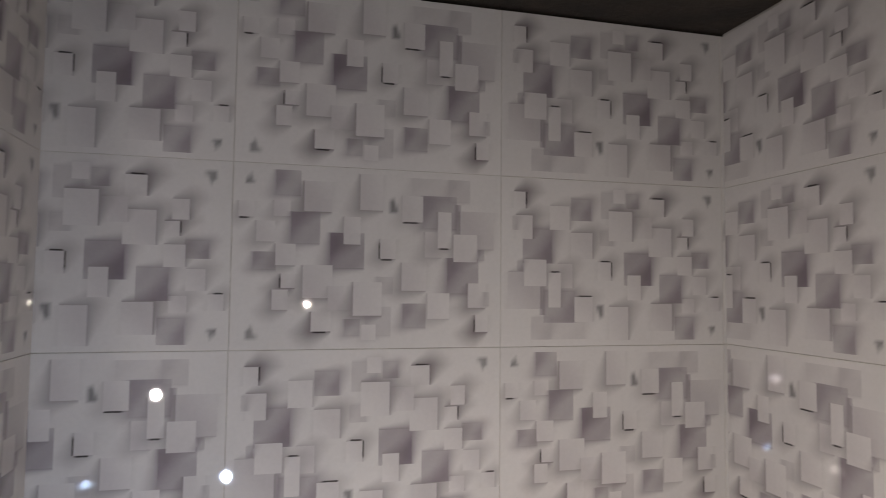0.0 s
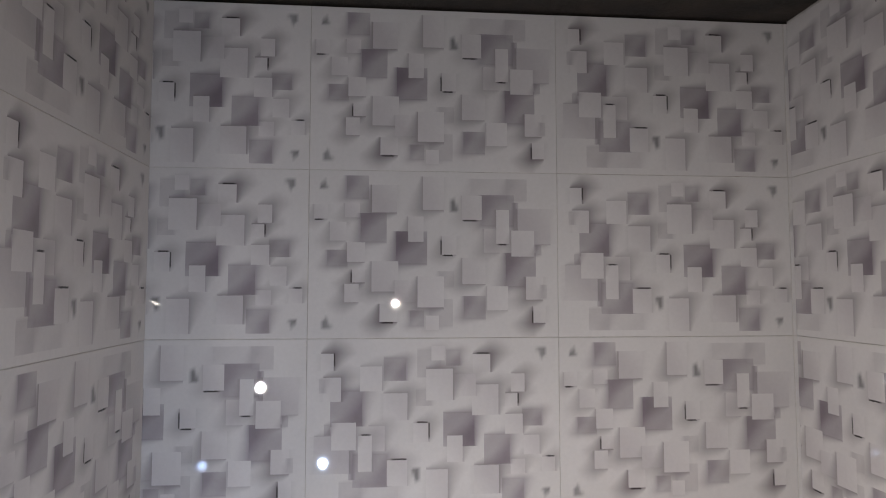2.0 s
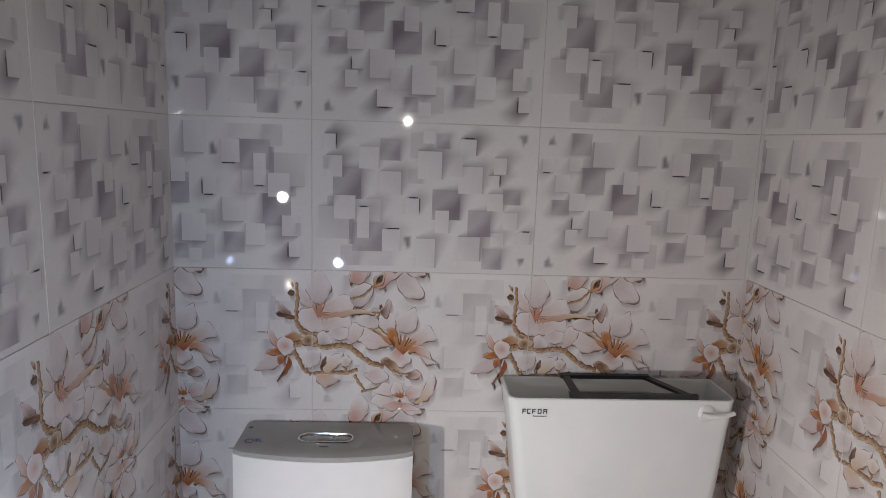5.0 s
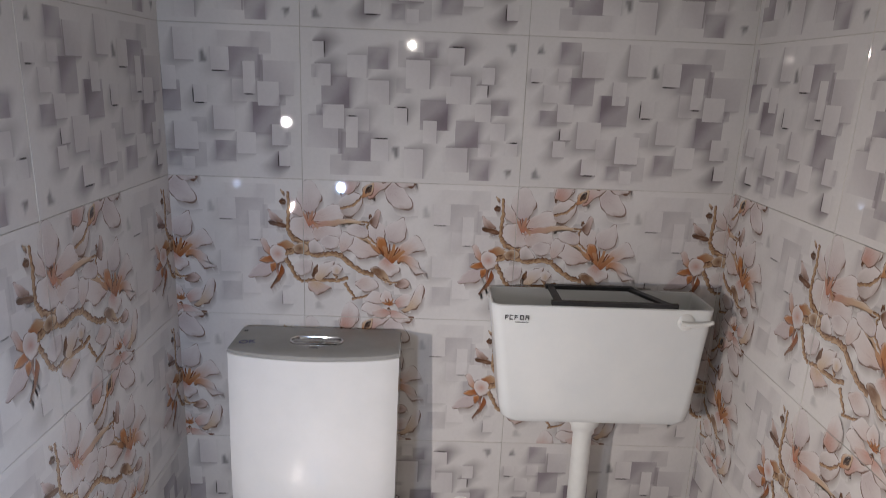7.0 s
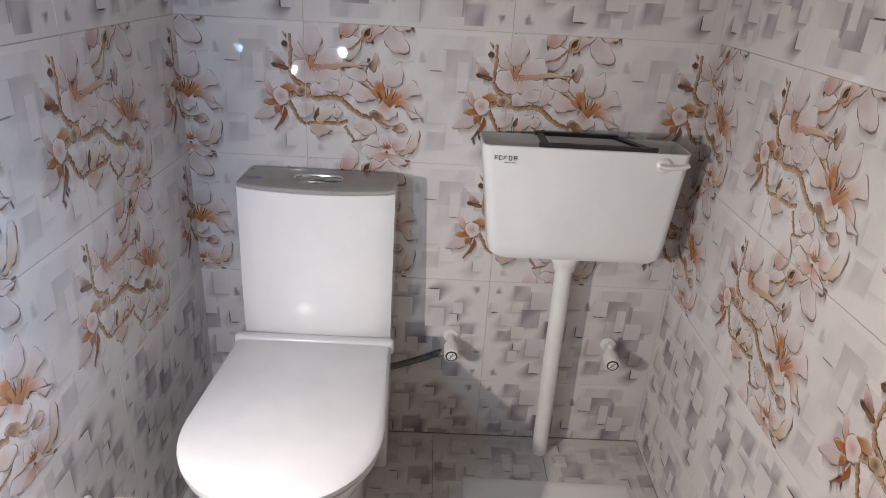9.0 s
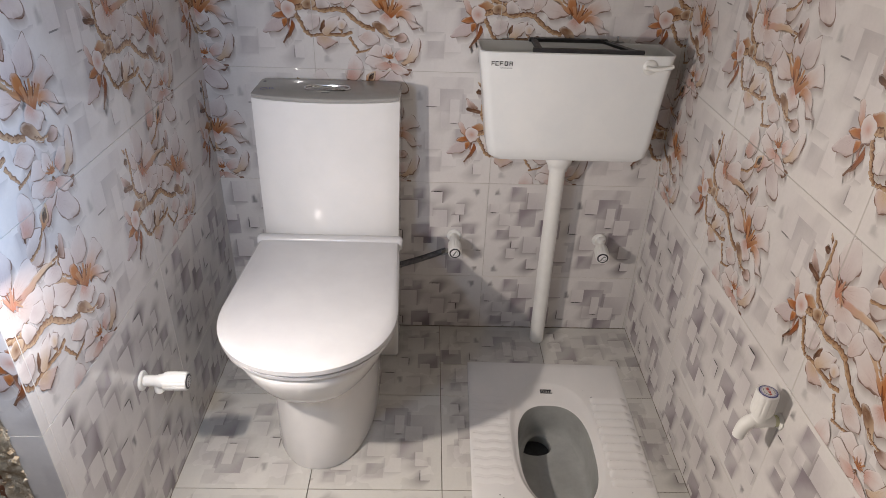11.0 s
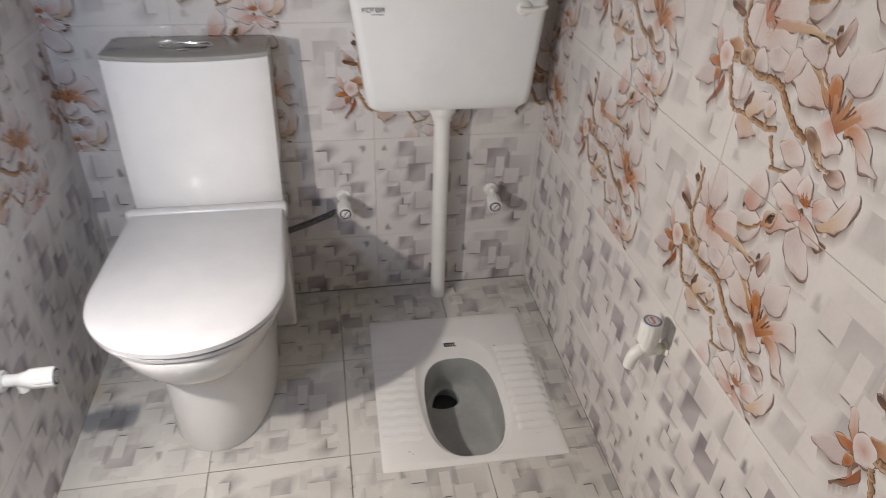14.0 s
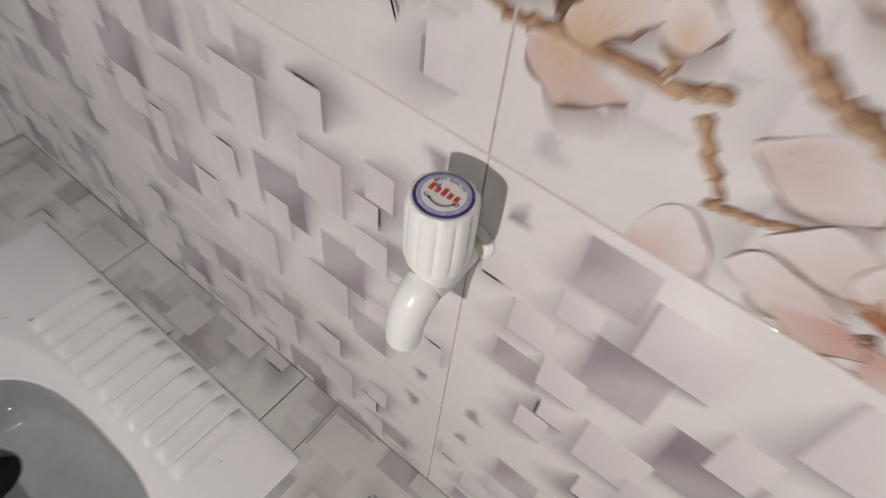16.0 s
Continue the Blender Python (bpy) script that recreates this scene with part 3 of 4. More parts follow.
# lower blossom
leaf((396, 557), ((287, 551), (327, 506), (374, 515), (390, 549), (347, 566)), BLUSH, WHITE, 0.8, 0.5)
leaf((392, 585), ((272, 593), (303, 561), (361, 574), (379, 602), (321, 623)), BLUSH, WHITE, 0.8, 0.5)
leaf((434, 566), ((437, 555), (481, 513), (523, 525), (501, 570), (454, 585)), ROSE, WHITE, 0.8, 0.5)
leaf((501, 587), ((535, 492), (568, 466), (566, 538), (539, 583), (497, 600), (468, 595), (501, 568)), SAND, WHITE, 1.1, 0.5)
leaf((419, 593), ((408, 597), (468, 610), (514, 644), (472, 657), (425, 633)), ROSE, WHITE, 0.9, 0.5)
leaf((396, 595), ((325, 606), (385, 589), (416, 614), (372, 638)), ROSE, BLUSH, 0.8, 0.5)
leaf((401, 540), ((365, 547), (385, 498), (416, 515), (423, 551), (396, 557)), BLUSH, WHITE, 0.7, 0.5)
stamens(408, 572, -90, 34, 170, 7, OCHRE, RUST)
stamens(408, 583, 90, 20, 90, 4, RUST, LINE)
leaf((194, 674), ((171, 680), (180, 608), (216, 561), (256, 591), (252, 650), (209, 695)), ROSE, WHITE, 0.7, 0.5)
# pink heart of the upper blossom
stamens(31, 206, -92, 62, 66, 7, ROSE, RED)
stamens(40, 189, 20, 40, 50, 3, SAND, RED)
BLOOM[:0] = SHADOWS


def clip(points, axis, limit, keep_less):
    """Cuts a coloured polygon (rows of x, y, r, g, b) at a line."""
    out = []
    for a, b in zip(points, points[1:] + points[:1]):
        ia = (a[axis] <= limit) if keep_less else (a[axis] >= limit)
        ib = (b[axis] <= limit) if keep_less else (b[axis] >= limit)
        if ia:
            out.append(a)
        if ia != ib:
            t = (limit - a[axis]) / (b[axis] - a[axis])
            out.append(a + (b - a) * t)
    return out


def bloom_polys():
    """All blossom polygons that touch one tile, in metres on the tile, y up from its lower edge."""
    res = []
    for sx in (-TILE_W, 0, TILE_W):
        for sy in (-TILE_H, 0, TILE_H):
            for k, corners in BLOOM:
                pts = [np.array((c[0] * 0.000449 + sx, TILE_H - c[1] * 0.000472 + sy, *c[2])) for c in corners]
                xs, ys = [p[0] for p in pts], [p[1] for p in pts]
                if max(xs) <= 0 or min(xs) >= TILE_W or max(ys) <= 0 or min(ys) >= TILE_H:
                    continue
                res.append((k + (0.3 if sy else 0), pts))
    return res


BLOOM_POLYS = bloom_polys()
TILE_MESHES = {}


def tile_mesh(kind, u0=0.0, u1=TILE_W, v0=0.0, v1=TILE_H, mat=None):
    """One tile of the print, cut to [u0, u1] x [v0, v1]. kind: P, Q (P turned half round), N (blossom), W (plain).
    Local: x to the right, z up from the cut piece's lower left corner, the face at y = 0 towards -y."""
    key = (kind, round(u0, 4), round(u1, 4), round(v0, 4), round(v1, 4), mat.name)
    if key in TILE_MESHES:
        return TILE_MESHES[key]
    arris = 0.0004
    a0, a1, b0, b1 = u0 + GAP / 2 + arris, u1 - GAP / 2 - arris, v0 + GAP / 2 + arris, v1 - GAP / 2 - arris
    thin = 0.72 if mat.name == M_FLOOR.name else 1.0
    fade = thin * {"P": 1.0, "Q": 1.0, "N": 0.48, "W": 0.0}[kind]

    def lines(values, lo, hi, step):
        vals = sorted({round(v, 5) for v in values if lo + 0.0008 < v < hi - 0.0008} | {lo, hi})
        out = [vals[0]]
        for v in vals[1:]:
            gap = v - out[-1]
            n = max(1, math.ceil(gap / step))
            base = out[-1]
            out.extend(base + gap * (i + 1) / n for i in range(n))
        return out

    mx, my = [], []
    if kind != "W":
        for k, x0, y0, x1, y1, tone, halo, side, dash in MOTIF:
            rim = 30
            mx += [x0, x1, x0 - rim * 0.4] + ([x0 - 6] if dash & 2 else [])
            my += [y0, y1, y1 + rim * 0.4] + ([y1 + 6] if dash & 1 else [])
    xs = [v * UNIT_X for v in mx]
    ys = [TILE_H - v * UNIT_Y for v in my]
    if kind == "Q":
        xs, ys = [TILE_W - v for v in xs], [TILE_H - v for v in ys]
    gx, gy = lines(xs, a0, a1, 0.0085), lines(ys, b0, b1, 0.0085)
    gx, gy = np.array(gx), np.array(gy)
    nx, ny = len(gx), len(gy)
    ex = 2e-5
    # corner samples just inside each cell
    x_lo, x_hi, y_lo, y_hi = gx[:-1] + ex, gx[1:] - ex, gy[:-1] + ex, gy[1:] - ex
    cells = []
    for cx, cy in ((x_lo, y_lo), (x_hi, y_lo), (x_hi, y_hi), (x_lo, y_hi)):
        X, Y = np.meshgrid(cx, cy)
        if kind == "Q":
            X, Y = TILE_W - X, TILE_H - Y
        cells.append(ink_at(X / UNIT_X, (TILE_H - Y) / UNIT_Y, fade))
    cols = np.stack(cells, axis=2).reshape(-1, 3)
    verts = [(x - u0, 0.0, y - v0) for y in gy for x in gx]
    faces = [(j * nx + i, j * nx + i + 1, (j + 1) * nx + i + 1, (j + 1) * nx + i) for j in range(ny - 1) for i in range(nx - 1)]
    cols = [tuple(c) for c in cols]
    # rounded arris and the edge of the biscuit
    ring = [(a0, b0), (a1, b0), (a1, b1), (a0, b1)]
    edge_col = (0.66, 0.63, 0.59)
    start = len(verts)
    for off, dep in ((0.0, 0.0), (arris, 0.0006), (arris, 0.0016)):
        for x, y in ring:
            sx, sy = (-1 if x == a0 else 1), (-1 if y == b0 else 1)
            verts.append((x - u0 + sx * off, dep, y - v0 + sy * off))
    for r in range(2):
        for i in range(4):
            j = (i + 1) % 4
            p = start + 4 * r
            faces.append((p + j, p + i, p + 4 + i, p + 4 + j))
            cols += [edge_col] * 4
    if kind == "N":
        for k, pts in BLOOM_POLYS:
            poly_pts = [p for p in pts]
            for axis, lim, less in ((0, a0, False), (0, a1, True), (1, b0, False), (1, b1, True)):
                poly_pts = clip(poly_pts, axis, lim, less)
                if len(poly_pts) < 3:
                    break
            if len(poly_pts) < 3:
                continue
            area = sum(p[0] * q[1] - q[0] * p[1] for p, q in zip(poly_pts, poly_pts[1:] + poly_pts[:1]))
            if area < 0:
                poly_pts = poly_pts[::-1]
            p0 = len(verts)
            lift = -0.0001 - 0.000004 * k
            verts += [(p[0] - u0, lift, p[1] - v0) for p in poly_pts]
            faces.append(tuple(range(p0, p0 + len(poly_pts))))
            cols += [tuple(p[2:]) for p in poly_pts]
    me = bpy.data.meshes.new("tile")
    me.from_pydata(verts, [], faces)
    att = me.color_attributes.new("ink", "FLOAT_COLOR", "CORNER")
    flat = np.ones((len(cols), 4), dtype=np.float32)
    flat[:, :3] = cols
    att.data.foreach_set("color", flat.ravel())
    me.materials.append(mat)
    TILE_MESHES[key] = me
    return me


def tiled(wall, u_joints, u_lo, u_hi, rows, pattern, mat=None):
    """Hangs tiles on a wall: joints along it, from u_lo to u_hi; rows of (z0, z1, v0, v1); pattern(col, row) gives the print."""
    mat = mat or M_TILE
    for c, u in enumerate(u_joints):
        lo, hi = max(u, u_lo), min(u + TILE_W, u_hi)
        if hi - lo < 0.008:
            continue
        for r, (z0, z1, v0, v1) in enumerate(rows):
            k = pattern(c, r)
            ob = new("tile", tile_mesh(k, lo - u, hi - u, v0, v1, mat))
            ob.parent = wall
            ob.location = (lo + random.uniform(-1, 1) * 0.0002, random.uniform(-1, 1) * 0.00025, z0 + random.uniform(-1, 1) * 0.0002)


# ---- structure: walls, floor, ceiling ----


def slab(name, m, x0, x1, z0, z1, thick, mat, label):
    bm = bmesh.new()
    box(bm, x0, x1, 0.0013, thick, z0, z1)
    ob = finish(bm, name, mat, smooth=False)
    ob.matrix_world = m
    return tagged(ob, label=label, category="wall", kind="structure")


wall_back = slab("wall_back", pose(0, 0, 0), -0.12, WIDTH + 0.12, -0.05, TOP, 0.12, M_GROUT, "back wall of glazed tiles, blossom band between grey squares")
RIGHT = pose(WIDTH, 0, 0, 0, 0, -90 - TURN_RIGHT)
wall_right = slab("wall_right", RIGHT, 0.0, 2.4, -0.05, HIGH, 0.12, M_GROUT, "side wall of glazed tiles with a blossom band and a bib tap")
LEFT = pose(0, JAMB, 0, 0, 0, 90)
wall_left = slab("wall_left", LEFT, 0.052, -JAMB, -0.05, TOP, 0.118, M_GROUT, "glazed tile side wall ending at the doorway")
jamb_wall = slab("door_jamb", pose(0, JAMB, 0), -0.052, -0.002, -0.05, TOP, 0.05, M_GROUT, "tiled door jamb with blossom print")

PAN = (0.685, 1.093, -0.670, -0.182)   # the opening in the floor for the squat pan: x0, x1, y0, y1
bm = bmesh.new()
for x0, x1, y0, y1 in ((-0.12, WIDTH + 0.25, PAN[3], 0.1), (-0.12, WIDTH + 0.25, FRONT - 0.12, PAN[2]), (-0.12, PAN[0], PAN[2], PAN[3]), (PAN[1], WIDTH + 0.25, PAN[2], PAN[3])):
    box(bm, x0, x1, y0, y1, -0.15, -0.0025)
floor = tagged(finish(bm, "floor", M_FLOORGROUT, smooth=False), label="floor of printed pale grey glazed tiles with dark joints", category="floor", kind="structure")
bm = bmesh.new()
box(bm, -1.6, WIDTH + 0.3, LOFT, 0.15, TOP + 0.004, TOP + 0.12)
ceiling = tagged(finish(bm, "ceiling", M_CEIL, smooth=False), label="dark brown bare ceiling above the tiles", category="ceiling", kind="structure")
bm = bmesh.new()
box(bm, -1.6, WIDTH + 0.3, FRONT - 0.1, LOFT + 0.3, HIGH, HIGH + 0.1)
box(bm, -1.6, WIDTH + 0.3, LOFT + 0.2, LOFT + 0.3, TOP + 0.125, HIGH)
tagged(finish(bm, "ceiling_high", M_PLASTER, smooth=False), label="plain plastered upper ceiling", category="ceiling", kind="structure")
bm = bmesh.new()
box(bm, -1.6, WIDTH + 0.3, FRONT - 0.12, FRONT, -0.1, HIGH)
wall_front = tagged(finish(bm, "wall_front", M_PLASTER, smooth=False), label="plain plastered wall behind", category="wall", kind="structure")
# passage outside the doorway
bm = bmesh.new()
box(bm, -1.6, -0.119, FRONT - 0.1, 0.12, -0.25, -0.09)
tagged(finish(bm, "ground", M_CEMENT, smooth=False), label="rough cement floor outside the doorway", category="floor", kind="structure")
bm = bmesh.new()
box(bm, -1.72, -1.6, FRONT - 0.1, 0.12, -0.2, HIGH)
tagged(finish(bm, "wall_passage", M_PLASTER, smooth=False), label="plain plastered passage wall", category="wall", kind="structure")
bm = bmesh.new()
box(bm, -0.12, 0.0, FRONT, -1.75, -0.1, HIGH)
wall_left_front = tagged(finish(bm, "wall_left_front", M_PLASTER, smooth=False), label="plain plastered wall beside the doorway", category="wall", kind="structure")

# ---- water closet ----


def dee(cx, half, y_back, y_front, z, n=56, power=2.3, back_r=0.35, run=0.42):
    """A D-shaped ring: straight sides at the back, a rounded nose in front (towards -y)."""
    pts = []
    straight = y_back - (y_back - y_front) * run
    m = n // 2
    for i in range(m + 1):
        a = math.pi * i / m
        c, s = math.cos(a), math.sin(a)
        x = half * math.copysign(abs(c) ** (2 / power), c)
        y = straight - (straight - y_front) * abs(s) ** (2 / power)
        pts.append(Vector((cx + x, y, z)))
    k = n - m - 1
    r = half * back_r
    for i in range(1, k + 1):  # across the back with rounded corners, from -x to +x
        t = i / (k + 1)
        x = -half + 2 * half * t
        d = min(half - abs(x), r) / r
        y = y_back - r * (1 - math.sqrt(max(0.0, 1 - (1 - d) ** 2)))
        pts.append(Vector((cx + x, y, z)))
    return pts


toilet = empty("toilet", pose(0.316, 0, 0, 0, 0, -0.4), label="white ceramic close-coupled toilet with closed lid on the floor", category="toilet")
bm = bmesh.new()
secs = []
for z, half, front, back in ((0.0, 0.124, -0.560, -0.10), (0.010, 0.1265, -0.564, -0.10), (0.10, 0.1245, -0.562, -0.10), (0.19, 0.126, -0.566, -0.09), (0.222, 0.128, -0.570, -0.08), (0.234, 0.131, -0.577, -0.07),
                             (0.240, 0.139, -0.590, -0.065), (0.256, 0.150, -0.609, -0.06), (0.282, 0.163, -0.632, -0.055), (0.312, 0.174, -0.651, -0.05), (0.340, 0.181, -0.664, -0.05), (0.361, 0.183, -0.670, -0.05), (0.369, 0.181, -0.667, -0.05), (0.372, 0.172, -0.655, -0.055)):
    secs.append(dee(0, half, back, front, z, run=0.42 + 0.45 * max(0.0, z - 0.22)))
loft(bm, secs)
bmesh.ops.recalc_face_normals(bm, faces=bm.faces)
part("bowl", bm, M_CERAMIC, toilet)
bm = bmesh.new()
box(bm, -0.168, 0.168, -0.150, -0.012, 0.0, 0.367, 0.010, 3)
part("rear_pedestal", bm, M_CERAMIC, toilet)
bm = bmesh.new()
loft(bm, [dee(0, 0.176, -0.19, -0.664, 0.3735, run=0.60, power=2.15), dee(0, 0.183, -0.185, -0.674, 0.3760, run=0.60, power=2.15), dee(0, 0.184, -0.185, -0.676, 0.3850, run=0.60, power=2.15), dee(0, 0.179, -0.19, -0.668, 0.3875, run=0.60, power=2.15)])
bmesh.ops.recalc_face_normals(bm, faces=bm.faces)
part("seat", bm, M_SEAT, toilet)
bm = bmesh.new()
loft(bm, [dee(0, 0.182, -0.185, -0.672, 0.3895, back_r=0.06, run=0.60, power=2.15), dee(0, 0.1865, -0.18, -0.680, 0.3920, back_r=0.06, run=0.60, power=2.15), dee(0, 0.187, -0.18, -0.681, 0.4030, back_r=0.06, run=0.60, power=2.15), dee(0, 0.182, -0.184, -0.674, 0.4075, back_r=0.06, run=0.60, power=2.15),
          dee(0, 0.168, -0.198, -0.65, 0.4085, back_r=0.06, run=0.60, power=2.15), dee(0, 0.09, -0.27, -0.5, 0.4095, back_r=0.06, run=0.60, power=2.15)])
bmesh.ops.recalc_face_normals(bm, faces=bm.faces)
lid = part("lid", bm, M_SEAT, toilet)
bm = bmesh.new()
box(bm, -0.183, 0.183, -0.200, -0.172, 0.380, 0.417, 0.011, 4)
part("hinge_cover", bm, M_SEAT, lid)


def bow(half, y_back, y_front, bulge, z, n=18, r=0.010):
    """A cistern ring with a bowed front."""
    pts = []
    for i in range(n + 1):
        t = -1 + 2 * i / n
        y = y_front - bulge * (1 - t * t)
        if abs(t) > 0.999:
            y += r * 0.6
        pts.append(Vector((half * t, y, z)))
    pts.append(Vector((half, y_front + r * 1.6, z)))
    pts += [Vector((half, y_back - r, z)), Vector((half - r, y_back, z)), Vector((-half + r, y_back, z)), Vector((-half, y_back - r, z)), Vector((-half, y_front + r * 1.6, z))]
    return pts


bm = bmesh.new()
loft(bm, [bow(0.164, -0.012, -0.145, 0.020, 0.368), bow(0.170, -0.010, -0.150, 0.021, 0.385), bow(0.171, -0.010, -0.148, 0.022, 0.50), bow(0.172, -0.010, -0.138, 0.024, 0.64), bow(0.173, -0.010, -0.130, 0.026, 0.7475), bow(0.172, -0.011, -0.128, 0.025, 0.7485)])
bmesh.ops.recalc_face_normals(bm, faces=bm.faces)
cistern = part("cistern", bm, M_CERAMIC, toilet)
bm = bmesh.new()
loft(bm, [bow(0.170, -0.008, -0.127, 0.025, 0.7492), bow(0.172, -0.006, -0.1305, 0.026, 0.7498), bow(0.1725, -0.006, -0.131, 0.026, 0.7575), bow(0.170, -0.008, -0.127, 0.025, 0.7605), bow(0.150, -0.02, -0.105, 0.022, 0.762)])
bmesh.ops.recalc_face_normals(bm, faces=bm.faces)
# white lid; its dim look from above is in the grey colour
clid = part("cistern_lid", bm, M_LID, cistern, "glossy white cistern lid, coloured grey for its unlit top")


def stadium(half_x, half_y, z, n=24, cx=0, cy=0):
    pts = []
    for i in range(n):
        a = 2 * math.pi * i / n
        c, s = math.cos(a), math.sin(a)
        pts.append(Vector((cx + c * half_y + math.copysign(half_x - half_y, c) if abs(c) > 1e-6 else cx, cy + s * half_y, z)))
    return pts


M_BUTTON = mottled("grey_chrome", (0.34, 0.335, 0.32), (0.42, 0.415, 0.40), 16, (0.06, 0.14), 0.0, 60, metal=0.85)
bm = bmesh.new()
loft(bm, [stadium(0.055, 0.0205, 0.7612, cy=-0.087), stadium(0.0555, 0.021, 0.7640, cy=-0.087), stadium(0.0540, 0.0198, 0.7656, cy=-0.087), stadium(0.0515, 0.0175, 0.7654, cy=-0.087), stadium(0.0505, 0.0165, 0.7618, cy=-0.087)], cap=False)
bmesh.ops.recalc_face_normals(bm, faces=bm.faces)
button = part("button_rim", bm, M_CHROME, cistern, "chrome dual flush rim")
for cx, hw in ((-0.0165, 0.0305), (0.0325, 0.0165)):
    bm = bmesh.new()
    loft(bm, [stadium(hw, 0.0153, 0.7612, cx=cx, cy=-0.087), stadium(hw, 0.0153, 0.7632, cx=cx, cy=-0.087), stadium(hw - 0.0015, 0.0138, 0.7640, cx=cx, cy=-0.087)])
    bmesh.ops.recalc_face_normals(bm, faces=bm.faces)
    part("flush_button", bm, M_BUTTON, cistern, "grey chrome flush button")
bm = bmesh.new()
box(bm, -0.009, 0.009, -0.122, -0.119, 0.7612, 0.7626)
part("print_mark", bm, M_INK, cistern)

# ---- squat pan ----


pan = empty("squat_pan", pose(0.889, -0.4275, -0.011, 0, 0, -1.2), label="white ceramic squat toilet pan set in the floor", category="squat toilet")
PW, PL = 0.214, 0.254    # half sizes of the plate
HX, HY, HC = 0.093, 0.160, -0.066   # half sizes and centre of the opening


def oval(hx, hy, cy, z, n=64, p=2.6, cx=0.0):
    pts = []
    for i in range(n):
        a = 2 * math.pi * i / n
        c, s = math.cos(a), math.sin(a)
        pts.append(Vector((cx + hx * math.copysign(abs(c) ** (2 / p), c), cy + hy * math.copysign(abs(s) ** (2 / p), s), z)))
    return pts


bm = bmesh.new()
rect = lambda hx, hy, z: oval(hx, hy, 0, z, p=80)
rings = [rect(PW, PL, -0.03), rect(PW, PL, 0.010), rect(PW - 0.001, PL - 0.001, 0.0128), rect(PW - 0.004, PL - 0.004, 0.0142), rect(PW - 0.02, PL - 0.02, 0.0145),
         oval(0.113, 0.205, -0.034, 0.0148), oval(0.109, 0.201, -0.036, 0.0138), oval(0.103, 0.192, -0.043, 0.0085), oval(HX + 0.003, HY + 0.004, HC, 0.0042), oval(HX + 0.0010, HY + 0.0010, HC, 0.0036),
         oval(HX + 0.0002, HY + 0.0002, HC, 0.0028)]
loft(bm, rings, cap=False)
bmesh.ops.recalc_face_normals(bm, faces=bm.faces)
part("plate", bm, M_CERAMIC, pan)
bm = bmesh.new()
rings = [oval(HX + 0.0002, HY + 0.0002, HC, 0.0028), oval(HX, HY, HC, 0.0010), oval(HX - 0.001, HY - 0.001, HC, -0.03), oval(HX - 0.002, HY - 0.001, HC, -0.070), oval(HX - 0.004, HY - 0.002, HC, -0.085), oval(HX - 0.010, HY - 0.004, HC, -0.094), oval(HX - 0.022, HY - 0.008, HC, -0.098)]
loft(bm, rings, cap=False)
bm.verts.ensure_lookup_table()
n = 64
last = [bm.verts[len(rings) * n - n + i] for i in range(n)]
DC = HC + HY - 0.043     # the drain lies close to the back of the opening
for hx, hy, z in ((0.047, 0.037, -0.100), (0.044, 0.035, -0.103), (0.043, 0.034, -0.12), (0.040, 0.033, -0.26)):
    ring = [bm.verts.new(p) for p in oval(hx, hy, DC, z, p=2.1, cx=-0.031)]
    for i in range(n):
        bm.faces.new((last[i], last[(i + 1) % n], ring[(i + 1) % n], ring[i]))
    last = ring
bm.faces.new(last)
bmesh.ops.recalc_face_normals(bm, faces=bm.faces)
# same white ceramic as the plate, with the recess's shade in its colour
part("basin", bm, M_INSIDE, pan, "white basin of the squat pan, coloured grey for the shade in it")
bm = bmesh.new()
lathe(bm, [(0.0405, -0.124), (0.0405, -0.1225)], Matrix.Translation((-0.031, DC, 0)) @ Matrix.Diagonal((1, 0.86, 1, 1)), 28)
part("drain", bm, M_BLACK, pan, "black drain hole")
for side in (-1, 1):
    for i in range(11):
        bm = bmesh.new()
        y = 0.107 - i * 0.0270
        nseg = 28
        sect = []
        for k in range(nseg + 1):
            t = k / nseg
            h = (0.0028 if side < 0 else 0.0095) * min(1, math.sqrt(9 * t), 6 * (1 - t)) + 0.0002
            yy = y + (0.0022 * math.sin(k * 0.47 + 2.0) if side < 0 else 0)
            sect.append([Vector((side * (0.112 + 0.096 * t), yy + dy, 0.0142 + dz * h)) for dy, dz in ((-0.0130, -0.1), (-0.0115, 0.25), (-0.005, 0.85), (-0.001, 1.0), (0.0035, 1.0), (0.0055, 0.8), (0.0068, 0.1), (0.007, -0.2))])
        loft(bm, sect)
        bmesh.ops.recalc_face_normals(bm, faces=bm.faces)
        part("foot_ridge", bm, M_CERAMIC, pan)
bm = bmesh.new()
box(bm, -0.016, 0.014, 0.146, 0.149, 0.0066, 0.0100)
box(bm, -0.016, -0.013, 0.136, 0.149, 0.0060, 0.0098)
box(bm, -0.013, 0.016, 0.136, 0.1385, 0.0058, 0.0088)
for x in (-0.009, -0.003, 0.004, 0.010):
    box(bm, x - 0.0018, x + 0.0018, 0.140, 0.1445, 0.0060, 0.0094)
part("print_mark", bm, M_INK, pan, "small dark maker's mark", smooth=False)

# ---- wall-hung flushing tank ----
tank = empty("flush_tank", pose(0, 0, 0), label="white plastic wall-hung flushing tank without its lid", category="flush tank")


